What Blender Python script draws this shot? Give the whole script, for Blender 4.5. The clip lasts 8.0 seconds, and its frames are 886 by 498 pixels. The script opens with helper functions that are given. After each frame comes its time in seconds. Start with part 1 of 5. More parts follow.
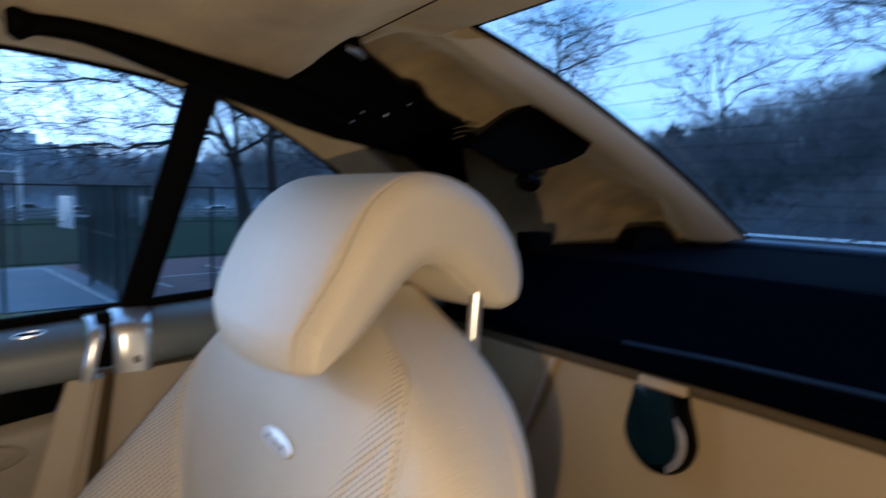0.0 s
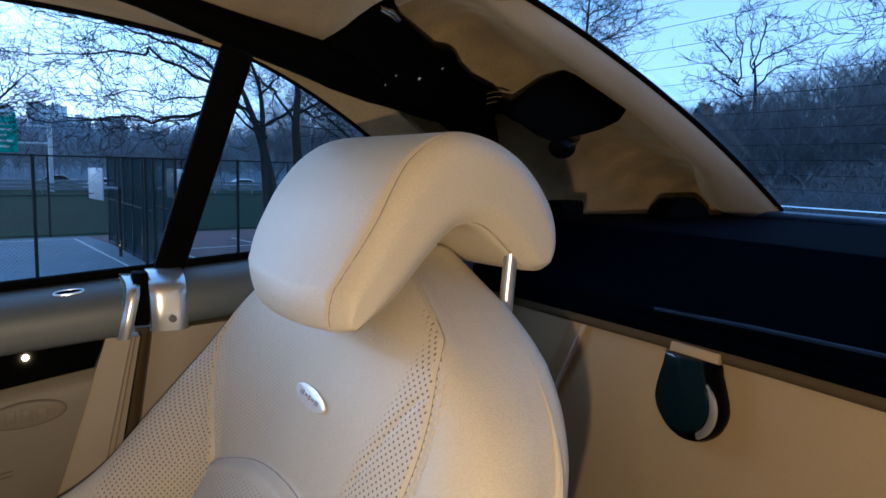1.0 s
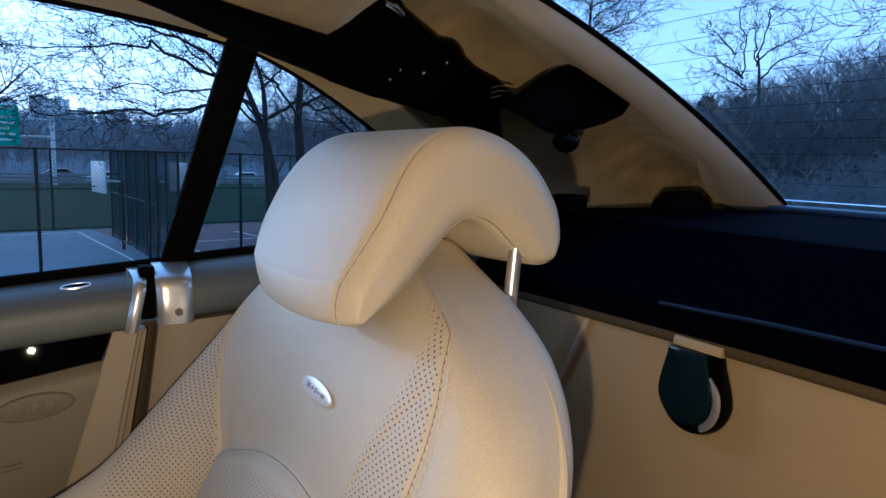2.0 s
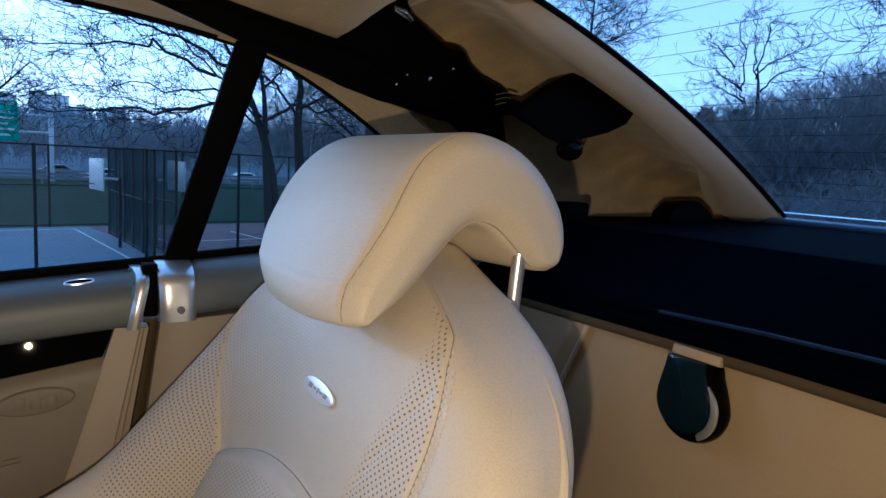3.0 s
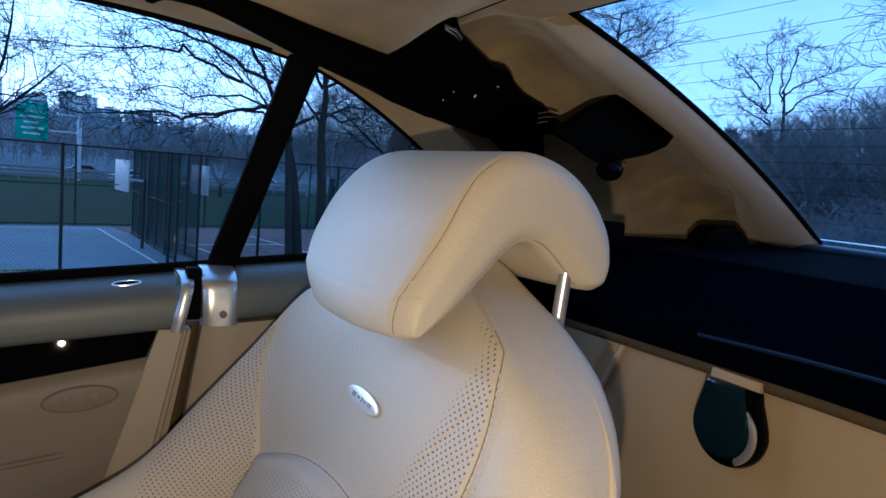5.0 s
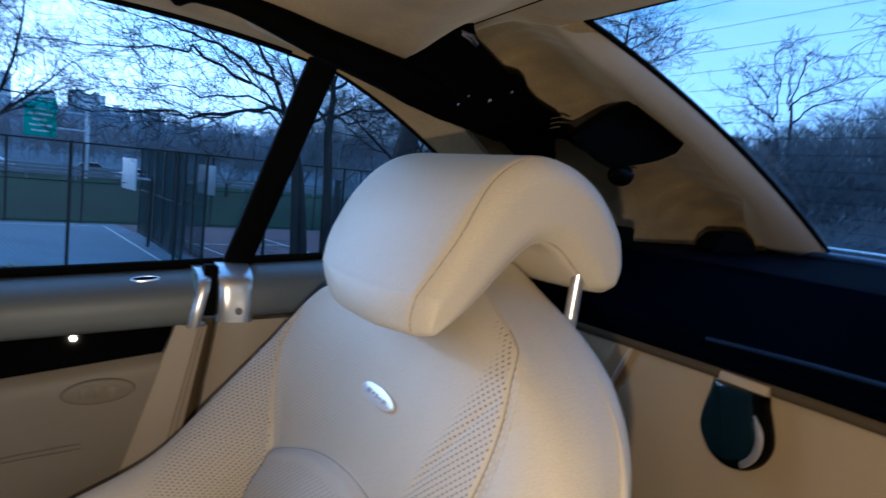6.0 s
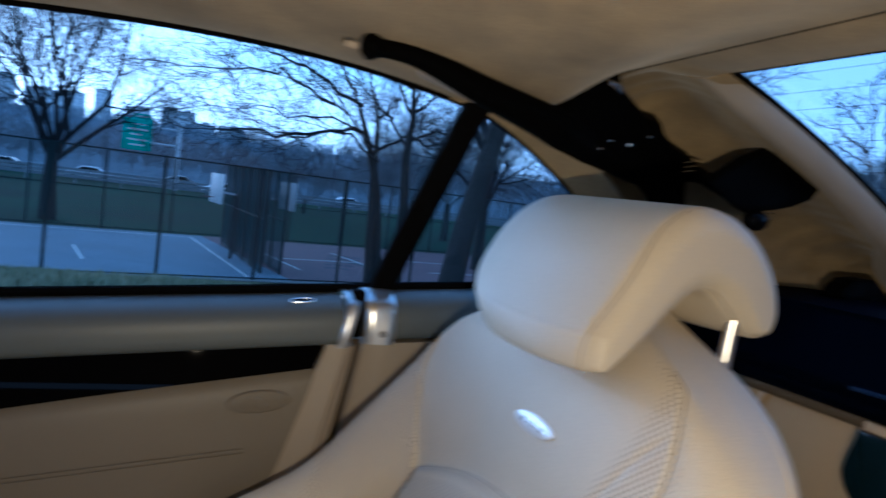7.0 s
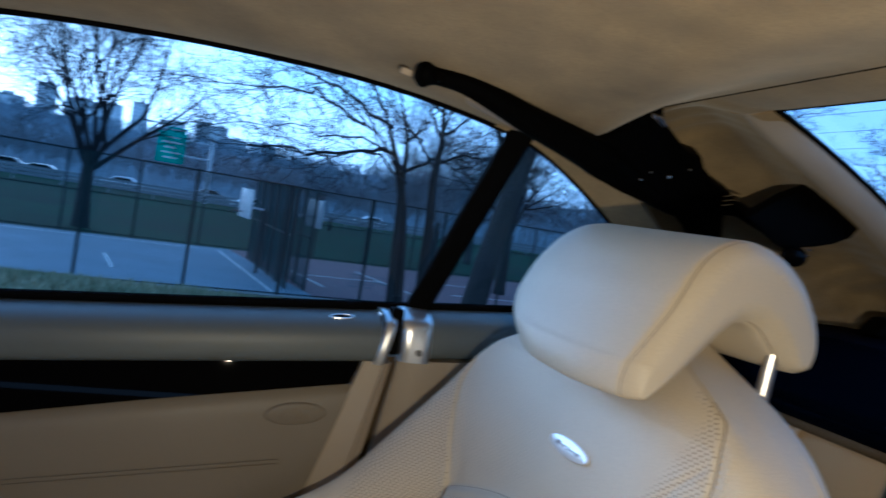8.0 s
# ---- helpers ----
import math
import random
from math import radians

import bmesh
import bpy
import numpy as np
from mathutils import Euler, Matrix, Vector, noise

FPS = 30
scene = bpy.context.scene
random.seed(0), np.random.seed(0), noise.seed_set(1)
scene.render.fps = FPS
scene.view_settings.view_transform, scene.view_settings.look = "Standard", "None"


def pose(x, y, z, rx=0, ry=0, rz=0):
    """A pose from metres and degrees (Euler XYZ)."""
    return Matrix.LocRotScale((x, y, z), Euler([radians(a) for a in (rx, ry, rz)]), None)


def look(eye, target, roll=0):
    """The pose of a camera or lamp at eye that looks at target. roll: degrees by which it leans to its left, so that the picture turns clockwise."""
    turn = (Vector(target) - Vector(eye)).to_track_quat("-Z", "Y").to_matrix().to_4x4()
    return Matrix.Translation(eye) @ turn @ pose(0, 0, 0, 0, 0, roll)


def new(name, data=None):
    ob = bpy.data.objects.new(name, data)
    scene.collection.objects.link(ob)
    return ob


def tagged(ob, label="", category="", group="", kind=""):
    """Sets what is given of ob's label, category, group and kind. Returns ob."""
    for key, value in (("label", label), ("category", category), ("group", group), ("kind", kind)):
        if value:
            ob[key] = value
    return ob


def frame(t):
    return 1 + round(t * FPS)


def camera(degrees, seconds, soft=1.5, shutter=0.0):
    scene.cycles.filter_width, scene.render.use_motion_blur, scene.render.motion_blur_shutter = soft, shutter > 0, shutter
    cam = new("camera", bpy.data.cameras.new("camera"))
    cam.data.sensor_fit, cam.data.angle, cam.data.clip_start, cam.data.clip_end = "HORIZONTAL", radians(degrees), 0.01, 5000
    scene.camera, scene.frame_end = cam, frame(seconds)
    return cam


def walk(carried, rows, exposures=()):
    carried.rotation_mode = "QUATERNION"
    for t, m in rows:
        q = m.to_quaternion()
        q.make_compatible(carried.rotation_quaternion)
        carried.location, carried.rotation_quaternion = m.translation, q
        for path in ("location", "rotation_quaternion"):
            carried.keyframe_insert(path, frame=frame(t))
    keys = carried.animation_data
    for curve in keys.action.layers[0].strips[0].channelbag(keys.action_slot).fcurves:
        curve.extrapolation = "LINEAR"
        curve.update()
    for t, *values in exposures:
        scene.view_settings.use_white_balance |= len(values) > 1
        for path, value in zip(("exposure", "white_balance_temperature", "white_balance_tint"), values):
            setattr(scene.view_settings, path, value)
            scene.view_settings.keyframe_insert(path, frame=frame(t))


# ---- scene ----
cam = camera(66.6, 8.0, 1.5, 1.0)
PATH = [
    (0, (0.263, -0.119, 1.145), (1.335, 1.561, 0.976), 1.0),
    (0.2, (0.259, -0.115, 1.134), (1.277, 1.596, 0.944), 0.8),
    (0.5, (0.264, -0.117, 1.128), (1.294, 1.583, 0.914), 0.6),
    (1, (0.252, -0.114, 1.128), (1.263, 1.594, 0.888), 1.6),
    (1.5, (0.25, -0.115, 1.13), (1.252, 1.596, 0.866), 1.3),
    (3, (0.236, -0.118, 1.129), (1.25, 1.589, 0.884), 2.9),
    (3.5, (0.23, -0.115, 1.13), (1.241, 1.591, 0.876), 3.5),
    (4, (0.218, -0.115, 1.135), (1.195, 1.613, 0.886), 3.5),
    (4.2, (0.209, -0.119, 1.139), (1.165, 1.621, 0.899), 3.6),
    (5.3, (0.198, -0.11, 1.13), (1.171, 1.625, 0.922), 5.1),
    (5.5, (0.196, -0.119, 1.137), (1.161, 1.62, 0.928), 5.2),
    (5.9, (0.19, -0.117, 1.137), (1.165, 1.618, 0.942), 6.3),
    (6, (0.18, -0.121, 1.129), (1.138, 1.622, 0.925), 5.7),
    (6.2, (0.183, -0.113, 1.138), (1.119, 1.644, 0.942), 5.7),
    (6.5, (0.132, -0.127, 1.153), (0.985, 1.676, 1.002), 5.4),
    (6.6, (0.118, -0.121, 1.152), (0.924, 1.705, 1.028), 7.2),
    (7, (0.052, -0.124, 1.14), (0.823, 1.715, 0.978), 7.6),
    (7.2, (0.019, -0.125, 1.135), (0.671, 1.76, 0.988), 7.8),
    (7.5, (0.014, -0.139, 1.134), (0.672, 1.746, 1.027), 9.1),
    (7.8, (0.012, -0.136, 1.14), (0.664, 1.751, 1.02), 9.7),
    (8, (0.019, -0.136, 1.137), (0.718, 1.735, 1.031), 9.8),
]
walk(cam, [(t, look(e, g, r)) for t, e, g, r in PATH], [(0.0, 1.48, 4430, 10), (1.5, 1.48, 4430, 10), (3.5, 1.48, 4280, 10), (5.5, 1.48, 4160, 10), (7.0, 1.39, 4030, 8), (8.0, 1.38, 4000, 5)])


# ---- sky and light ----
world = bpy.data.worlds.new("dusk_sky")
world.use_nodes = True
scene.world = world
SUN_EL, SUN_AZ = 9.0, -35.0  # degrees; azimuth from +y towards +x


def build_sky():
    nt = world.node_tree
    nt.nodes.clear()
    out = nt.nodes.new("ShaderNodeOutputWorld")
    bg = nt.nodes.new("ShaderNodeBackground")
    sky = nt.nodes.new("ShaderNodeTexSky")
    sky.sky_type = "NISHITA"
    sky.sun_disc = False
    sky.sun_elevation = radians(SUN_EL)
    sky.sun_rotation = radians(SUN_AZ)
    sky.air_density, sky.dust_density, sky.ozone_density = 1.1, 1.2, 3.5
    tc = nt.nodes.new("ShaderNodeTexCoord")
    mp = nt.nodes.new("ShaderNodeMapping")
    mp.inputs["Scale"].default_value = (1.6, 1.6, 9.0)
    mp.inputs["Rotation"].default_value = (0.0, radians(6), 0.0)
    ns = nt.nodes.new("ShaderNodeTexNoise")
    ns.inputs["Scale"].default_value = 2.2
    ns.inputs["Detail"].default_value = 6.0
    rp = nt.nodes.new("ShaderNodeValToRGB")
    rp.color_ramp.elements[0].position, rp.color_ramp.elements[1].position = 0.2, 0.5
    mix = nt.nodes.new("ShaderNodeMix")
    mix.data_type = "RGBA"
    bw = nt.nodes.new("ShaderNodeRGBToBW")
    glow = nt.nodes.new("ShaderNodeVectorMath")
    glow.operation = "MULTIPLY_ADD"
    glow.inputs[1].default_value = (0.84, 0.88, 0.89)
    glow.inputs[2].default_value = (0.46, 0.98, 1.62)
    nt.links.new(sky.outputs["Color"], bw.inputs["Color"])
    nt.links.new(bw.outputs["Val"], glow.inputs[0])
    nt.links.new(glow.outputs["Vector"], mix.inputs["B"])
    fac = nt.nodes.new("ShaderNodeMath")
    fac.operation = "MULTIPLY"
    fac.inputs[1].default_value = 0.94
    nt.links.new(tc.outputs["Generated"], mp.inputs["Vector"])
    nt.links.new(mp.outputs["Vector"], ns.inputs["Vector"])
    nt.links.new(ns.outputs["Fac"], rp.inputs["Fac"])
    nt.links.new(rp.outputs["Color"], fac.inputs[0])
    nt.links.new(fac.outputs["Value"], mix.inputs["Factor"])
    nt.links.new(sky.outputs["Color"], mix.inputs["A"])
    nt.links.new(mix.outputs["Result"], bg.inputs["Color"])
    bg.inputs["Strength"].default_value = 0.14
    nt.links.new(bg.outputs["Background"], out.inputs["Surface"])


build_sky()
sun_data = bpy.data.lights.new("sunset_glow", "SUN")
sun_data.energy, sun_data.angle, sun_data.color = 0.15, radians(40), (0.85, 0.92, 1.0)
sun = new("sunset_glow", sun_data)
sun.matrix_world = look((0, 0, 5), (-math.sin(radians(SUN_AZ)), -math.cos(radians(SUN_AZ)), 5 - math.tan(radians(SUN_EL))))
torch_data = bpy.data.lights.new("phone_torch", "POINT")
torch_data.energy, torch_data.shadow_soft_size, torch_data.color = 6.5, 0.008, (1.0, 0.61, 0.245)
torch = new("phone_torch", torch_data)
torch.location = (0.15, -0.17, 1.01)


# ---- materials ----
def material(name, colour, rough=0.6, metal=0.0, grain=0.0, grain_scale=200.0, stain=0.0, stain_scale=6.0, bump=0.0, coat=0.0, sheen=0.0, spec=0.5, dark=None):
    """A node material: base colour varied at two scales by noise in metres, with fine relief."""
    m = bpy.data.materials.new(name)
    m.use_nodes = True
    nt = m.node_tree
    p = nt.nodes["Principled BSDF"]
    p.inputs["Roughness"].default_value = rough
    p.inputs["Metallic"].default_value = metal
    p.inputs["Coat Weight"].default_value = coat
    p.inputs["Sheen Weight"].default_value = sheen
    p.inputs["Specular IOR Level"].default_value = spec
    tc = nt.nodes.new("ShaderNodeTexCoord")
    big = nt.nodes.new("ShaderNodeTexNoise")
    big.inputs["Scale"].default_value = stain_scale
    big.inputs["Detail"].default_value = 5.0
    fine = nt.nodes.new("ShaderNodeTexNoise")
    fine.inputs["Scale"].default_value = grain_scale
    fine.inputs["Detail"].default_value = 3.0
    nt.links.new(tc.outputs["Object"], big.inputs["Vector"])
    nt.links.new(tc.outputs["Object"], fine.inputs["Vector"])
    d = dark or tuple(c * 0.6 for c in colour)
    m1 = nt.nodes.new("ShaderNodeMix")
    m1.data_type = "RGBA"
    m1.inputs["A"].default_value = (*colour, 1)
    m1.inputs["B"].default_value = (*d, 1)
    r1 = nt.nodes.new("ShaderNodeMapRange")
    r1.inputs["From Min"].default_value, r1.inputs["From Max"].default_value = 0.35, 0.75
    r1.inputs["To Max"].default_value = stain
    nt.links.new(big.outputs["Fac"], r1.inputs["Value"])
    nt.links.new(r1.outputs["Result"], m1.inputs["Factor"])
    m2 = nt.nodes.new("ShaderNodeMix")
    m2.data_type = "RGBA"
    m2.inputs["B"].default_value = (*[c * 0.7 for c in d], 1)
    r2 = nt.nodes.new("ShaderNodeMapRange")
    r2.inputs["From Min"].default_value, r2.inputs["From Max"].default_value = 0.4, 0.7
    r2.inputs["To Max"].default_value = grain
    nt.links.new(fine.outputs["Fac"], r2.inputs["Value"])
    nt.links.new(r2.outputs["Result"], m2.inputs["Factor"])
    nt.links.new(m1.outputs["Result"], m2.inputs["A"])
    nt.links.new(m2.outputs["Result"], p.inputs["Base Color"])
    if bump:
        b = nt.nodes.new("ShaderNodeBump")
        b.inputs["Strength"].default_value = bump
        b.inputs["Distance"].default_value = 0.002 if grain_scale > 60 else 0.03
        nt.links.new(fine.outputs["Fac"], b.inputs["Height"])
        nt.links.new(b.outputs["Normal"], p.inputs["Normal"])
    return m


def perforated(name, colour):
    """Leather with punched holes where the mesh carries the 'punched' attribute; hole rows follow the UV map (metres)."""
    m = material(name, colour, rough=0.48, grain=0.16, grain_scale=520, stain=0.15, stain_scale=9, bump=0.28)
    nt = m.node_tree
    p = nt.nodes["Principled BSDF"]
    uv = nt.nodes.new("ShaderNodeUVMap")
    uv.uv_map = "metres"
    at = nt.nodes.new("ShaderNodeAttribute")
    at.attribute_name = "punched"

    def dots(shift):
        s = nt.nodes.new("ShaderNodeVectorMath")
        s.operation = "MULTIPLY_ADD"
        s.inputs[1].default_value = (1 / 0.0082, 1 / 0.0082, 0)
        s.inputs[2].default_value = (shift, shift, 0)
        f = nt.nodes.new("ShaderNodeVectorMath")
        f.operation = "FRACTION"
        c = nt.nodes.new("ShaderNodeVectorMath")
        c.operation = "DISTANCE"
        c.inputs[1].default_value = (0.5, 0.5, 0)
        l = nt.nodes.new("ShaderNodeMath")
        l.operation = "LESS_THAN"
        l.inputs[1].default_value = 0.145
        nt.links.new(uv.outputs["UV"], s.inputs[0])
        nt.links.new(s.outputs["Vector"], f.inputs[0])
        nt.links.new(f.outputs["Vector"], c.inputs[0])
        nt.links.new(c.outputs["Value"], l.inputs[0])
        return l

    a, b = dots(0.0), dots(0.5)
    mx = nt.nodes.new("ShaderNodeMath")
    mx.operation = "MAXIMUM"
    nt.links.new(a.outputs["Value"], mx.inputs[0])
    nt.links.new(b.outputs["Value"], mx.inputs[1])
    ml = nt.nodes.new("ShaderNodeMath")
    ml.operation = "MULTIPLY"
    nt.links.new(mx.outputs["Value"], ml.inputs[0])
    nt.links.new(at.outputs["Fac"], ml.inputs[1])
    old = p.inputs["Base Color"].links[0].from_socket
    mix = nt.nodes.new("ShaderNodeMix")
    mix.data_type = "RGBA"
    mix.inputs["B"].default_value = (0.15, 0.11, 0.075, 1)
    nt.links.new(ml.outputs["Value"], mix.inputs["Factor"])
    nt.links.new(old, mix.inputs["A"])
    nt.links.new(mix.outputs["Result"], p.inputs["Base Color"])
    return m


def glass(name, colour=(1, 1, 1), rough=0.0):
    m = bpy.data.materials.new(name)
    m.use_nodes = True
    p = m.node_tree.nodes["Principled BSDF"]
    p.inputs["Base Color"].default_value = (*colour, 1)
    p.inputs["Roughness"].default_value = rough
    p.inputs["Transmission Weight"].default_value = 1.0
    p.inputs["IOR"].default_value = 1.2
    return m


SEAT = perforated("seat_leather", (0.60, 0.525, 0.385))
TAN = material("tan_leather", (0.43, 0.32, 0.165), 0.5, grain=0.12, grain_scale=600, stain=0.15, stain_scale=7, bump=0.15)
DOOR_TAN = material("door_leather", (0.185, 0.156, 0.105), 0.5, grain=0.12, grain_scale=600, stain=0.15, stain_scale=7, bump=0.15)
TAN_PALE = material("pale_leather", (0.52, 0.44, 0.34), 0.5, grain=0.1, grain_scale=600, stain=0.12, stain_scale=7, bump=0.12)
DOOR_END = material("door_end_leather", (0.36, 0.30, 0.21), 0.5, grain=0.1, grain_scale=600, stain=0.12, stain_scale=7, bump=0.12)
PAD = material("grey_pad_leather", (0.115, 0.132, 0.135), 0.42, grain=0.15, grain_scale=700, stain=0.15, stain_scale=8, bump=0.15)
SUEDE = material("headliner_suede", (0.42, 0.315, 0.15), 0.95, grain=0.3, grain_scale=260, stain=1.0, stain_scale=9, dark=(0.215, 0.165, 0.085), bump=0.1, sheen=0.3)
SUEDE_PALE = material("pillar_suede", (0.42, 0.365, 0.285), 0.9, grain=0.15, grain_scale=500, stain=0.2, stain_scale=8, bump=0.1, sheen=0.3)
GLOSS = material("gloss_black_trim", (0.002, 0.002, 0.0025), 0.02, grain=0.0, stain=0.1, spec=0.05)
BLACK = material("black_plastic", (0.0014, 0.0014, 0.0016), 0.6, grain=0.2, grain_scale=500, stain=0.2, bump=0.1, spec=0.03)
RUBBER = material("black_rubber", (0.003, 0.003, 0.0035), 0.8, grain=0.2, grain_scale=300, spec=0.04)
NAVY = material("navy_vinyl", (0.0003, 0.0011, 0.0045), 0.8, grain=0.2, grain_scale=600, stain=0.25, stain_scale=6, bump=0.15, spec=0.015)
# Blue highlight colour for the shelf's front bead.
EDGE_SHEEN = material("blue_sheen_vinyl", (0.010, 0.022, 0.060), 0.35, stain=0.2, spec=0.2)
# The blue of the reflected sky is put into the base colour.
SKY_SILL = material("sky_blue_sill_vinyl", (0.05, 0.09, 0.17), 0.4, stain=0.2, spec=0.4)
TEAL = material("blue_black_gloss", (0.003, 0.012, 0.018), 0.22, stain=0.15, spec=0.3)
BROWN = material("brown_leather_edge", (0.088, 0.064, 0.030), 0.75, grain=0.15, grain_scale=600, spec=0.15)
SATIN = material("satin_aluminium", (0.84, 0.84, 0.84), 0.28, 0.85, grain=0.08, grain_scale=400, stain=0.08)
CHROME = material("chrome", (0.8, 0.8, 0.8), 0.08, 1.0)
POST = material("brushed_chrome", (0.85, 0.82, 0.78), 0.3, 0.9)
THREAD = material("cream_thread", (0.62, 0.55, 0.42), 0.8, grain=0.2, grain_scale=900)
# Seam leather, darkened for the shade in its grooves.
SEAM = material("leather_seam", (0.24, 0.19, 0.13), 0.6, grain=0.2, grain_scale=800)
CARPET = material("black_carpet", (0.02, 0.019, 0.018), 0.98, grain=0.5, grain_scale=400, bump=0.5)
BADGE_INK = material("badge_grey", (0.30, 0.30, 0.31), 0.5)
BADGE = material("badge_plate", (0.80, 0.80, 0.80), 0.3, 0.3)
INK = material("badge_ink", (0.15, 0.15, 0.16), 0.5)
PANE = glass("window_glass", (0.96, 0.98, 0.98))
PAINT = material("car_paint", (0.02, 0.022, 0.025), 0.2, 0.4, coat=1.0)

BARK = material("bark", (0.036, 0.034, 0.033), 0.95, grain=0.6, grain_scale=14, stain=0.4, stain_scale=1.5, bump=0.6, spec=0.03)
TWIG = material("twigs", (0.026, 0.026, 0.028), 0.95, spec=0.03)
# Lightened grey; gives the far crowns some haze.
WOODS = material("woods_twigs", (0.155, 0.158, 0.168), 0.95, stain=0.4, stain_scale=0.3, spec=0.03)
# Distance haze is mixed into this base colour.
HAZY_WOODS = material("hazy_woods_twigs", (0.27, 0.305, 0.35), 0.95, stain=0.6, stain_scale=0.05, dark=(0.19, 0.20, 0.215), spec=0.03)
LITTER = material("leaf_litter", (0.075, 0.072, 0.070), 0.98, grain=0.5, grain_scale=3, stain=0.5, stain_scale=0.2, spec=0.03)
TUFT = material("rough_grass", (0.32, 0.29, 0.18), 0.95, grain=0.5, grain_scale=9, stain=0.8, stain_scale=1.1, dark=(0.07, 0.10, 0.045), spec=0.1)
# Blue-grey tint stands in for the haze over the far slope.
HAZY_HILL = material("hazy_hillside", (0.18, 0.205, 0.235), 0.98, grain=0.5, grain_scale=0.3, stain=0.6, stain_scale=0.03, spec=0.03)
GRASS = material("winter_grass", (0.021, 0.050, 0.022), 0.95, grain=0.6, grain_scale=6, stain=0.9, stain_scale=0.16, dark=(0.016, 0.020, 0.012), spec=0.03)
COURT = material("court_asphalt", (0.185, 0.220, 0.262), 0.75, spec=0.2, grain=0.4, grain_scale=25, stain=0.5, stain_scale=0.5)
COURT_RED = material("court_red", (0.11, 0.048, 0.050), 0.75, grain=0.4, grain_scale=25, stain=0.5, stain_scale=0.5)
INK_COURT = material("dark_court_paint", (0.022, 0.024, 0.032), 0.8, grain=0.5, grain_scale=18, stain=0.5, stain_scale=2.0, dark=(0.06, 0.04, 0.045))
ASPHALT = material("road_asphalt", (0.055, 0.055, 0.058), 0.85, grain=0.5, grain_scale=30, stain=0.4, stain_scale=0.4)
LINE = material("white_line_paint", (0.62, 0.62, 0.60), 0.7, grain=0.5, grain_scale=30)
FENCE = material("dark_green_fence", (0.010, 0.017, 0.018), 0.6, 0.0, stain=0.3, spec=0.15)
MESH = material("green_wire_mesh", (0.018, 0.050, 0.054), 0.55, 0.0, stain=0.3, spec=0.2)
BOARD = material("white_backboard", (0.5, 0.5, 0.5), 0.5, grain=0.2, grain_scale=20, stain=0.2)
SIGN = material("green_sign", (0.0, 0.32, 0.22), 0.4, stain=0.1)
DULL_STEEL = material("weathered_steel", (0.20, 0.21, 0.22), 0.7, 0.3, stain=0.5, stain_scale=1.5)
STEEL = material("galvanised_steel", (0.50, 0.51, 0.53), 0.5, 0.3, stain=0.3)
CONCRETE = material("concrete", (0.20, 0.20, 0.19), 0.9, grain=0.3, grain_scale=8, stain=0.4, stain_scale=0.6)
# Far panes and walls are paled in colour to imitate haze.
HAZY_GLASS = material("hazy_window", (0.33, 0.37, 0.42), 0.4)
HAZY_BRICKS = material("hazy_brick", (0.74, 0.74, 0.74), 0.9, stain=0.3, stain_scale=0.05)
CONIFER = material("conifer_needles", (0.016, 0.040, 0.026), 0.9, stain=0.4, stain_scale=0.6)


# ---- mesh helpers ----
def thing(name, label, category, at=(0, 0, 0), group="", kind=""):
    ob = new(name)
    ob.location = at
    ob.empty_display_size = 0.1
    return tagged(ob, label, category, group, kind)


def put(ob, parent):
    """Parents ob, built in world metres, to a thing (an Empty at its base) or to a part (at the origin)."""
    if parent is not None:
        ob.parent = parent
        if parent.parent is None:
            ob.matrix_parent_inverse = Matrix.Translation(parent.location).inverted()
    return ob


def part(name, bm, mat, parent=None, label="", smooth=True):
    """Links a bmesh in world metres as one mesh object under a thing or a part."""
    bmesh.ops.recalc_face_normals(bm, faces=bm.faces)
    me = bpy.data.meshes.new(name)
    bm.to_mesh(me)
    bm.free()
    me.materials.append(mat)
    if smooth:
        me.polygons.foreach_set("use_smooth", [True] * len(me.polygons))
        me.set_sharp_from_angle(angle=radians(38))
    ob = put(new(name, me), parent)
    if label:
        tagged(ob, label)
    return ob


def quick(name, verts, faces, mat, parent=None, smooth=False):
    me = bpy.data.meshes.new(name)
    me.from_pydata([tuple(v) for v in verts], [], faces)
    me.materials.append(mat)
    if smooth:
        me.polygons.foreach_set("use_smooth", [True] * len(me.polygons))
    return put(new(name, me), parent)


def spline(points, n):
    """n + 1 points along a Catmull-Rom curve through the given ones."""
    p = [Vector(q) for q in points]
    p = [2 * p[0] - p[1], *p, 2 * p[-1] - p[-2]]
    out = []
    for k in range(n + 1):
        s = k / n * (len(p) - 3)
        i = min(int(s), len(p) - 4)
        f = s - i
        a, b, c, d = p[i : i + 4]
        out.append(0.5 * (2 * b + (c - a) * f + (2 * a - 5 * b + 4 * c - d) * f * f + (3 * b - a - 3 * c + d) * f**3))
    return out


def lerp(table, x):
    """A value read from rows (x, value), in straight steps."""
    return float(np.interp(x, [r[0] for r in table], [r[1] for r in table]))


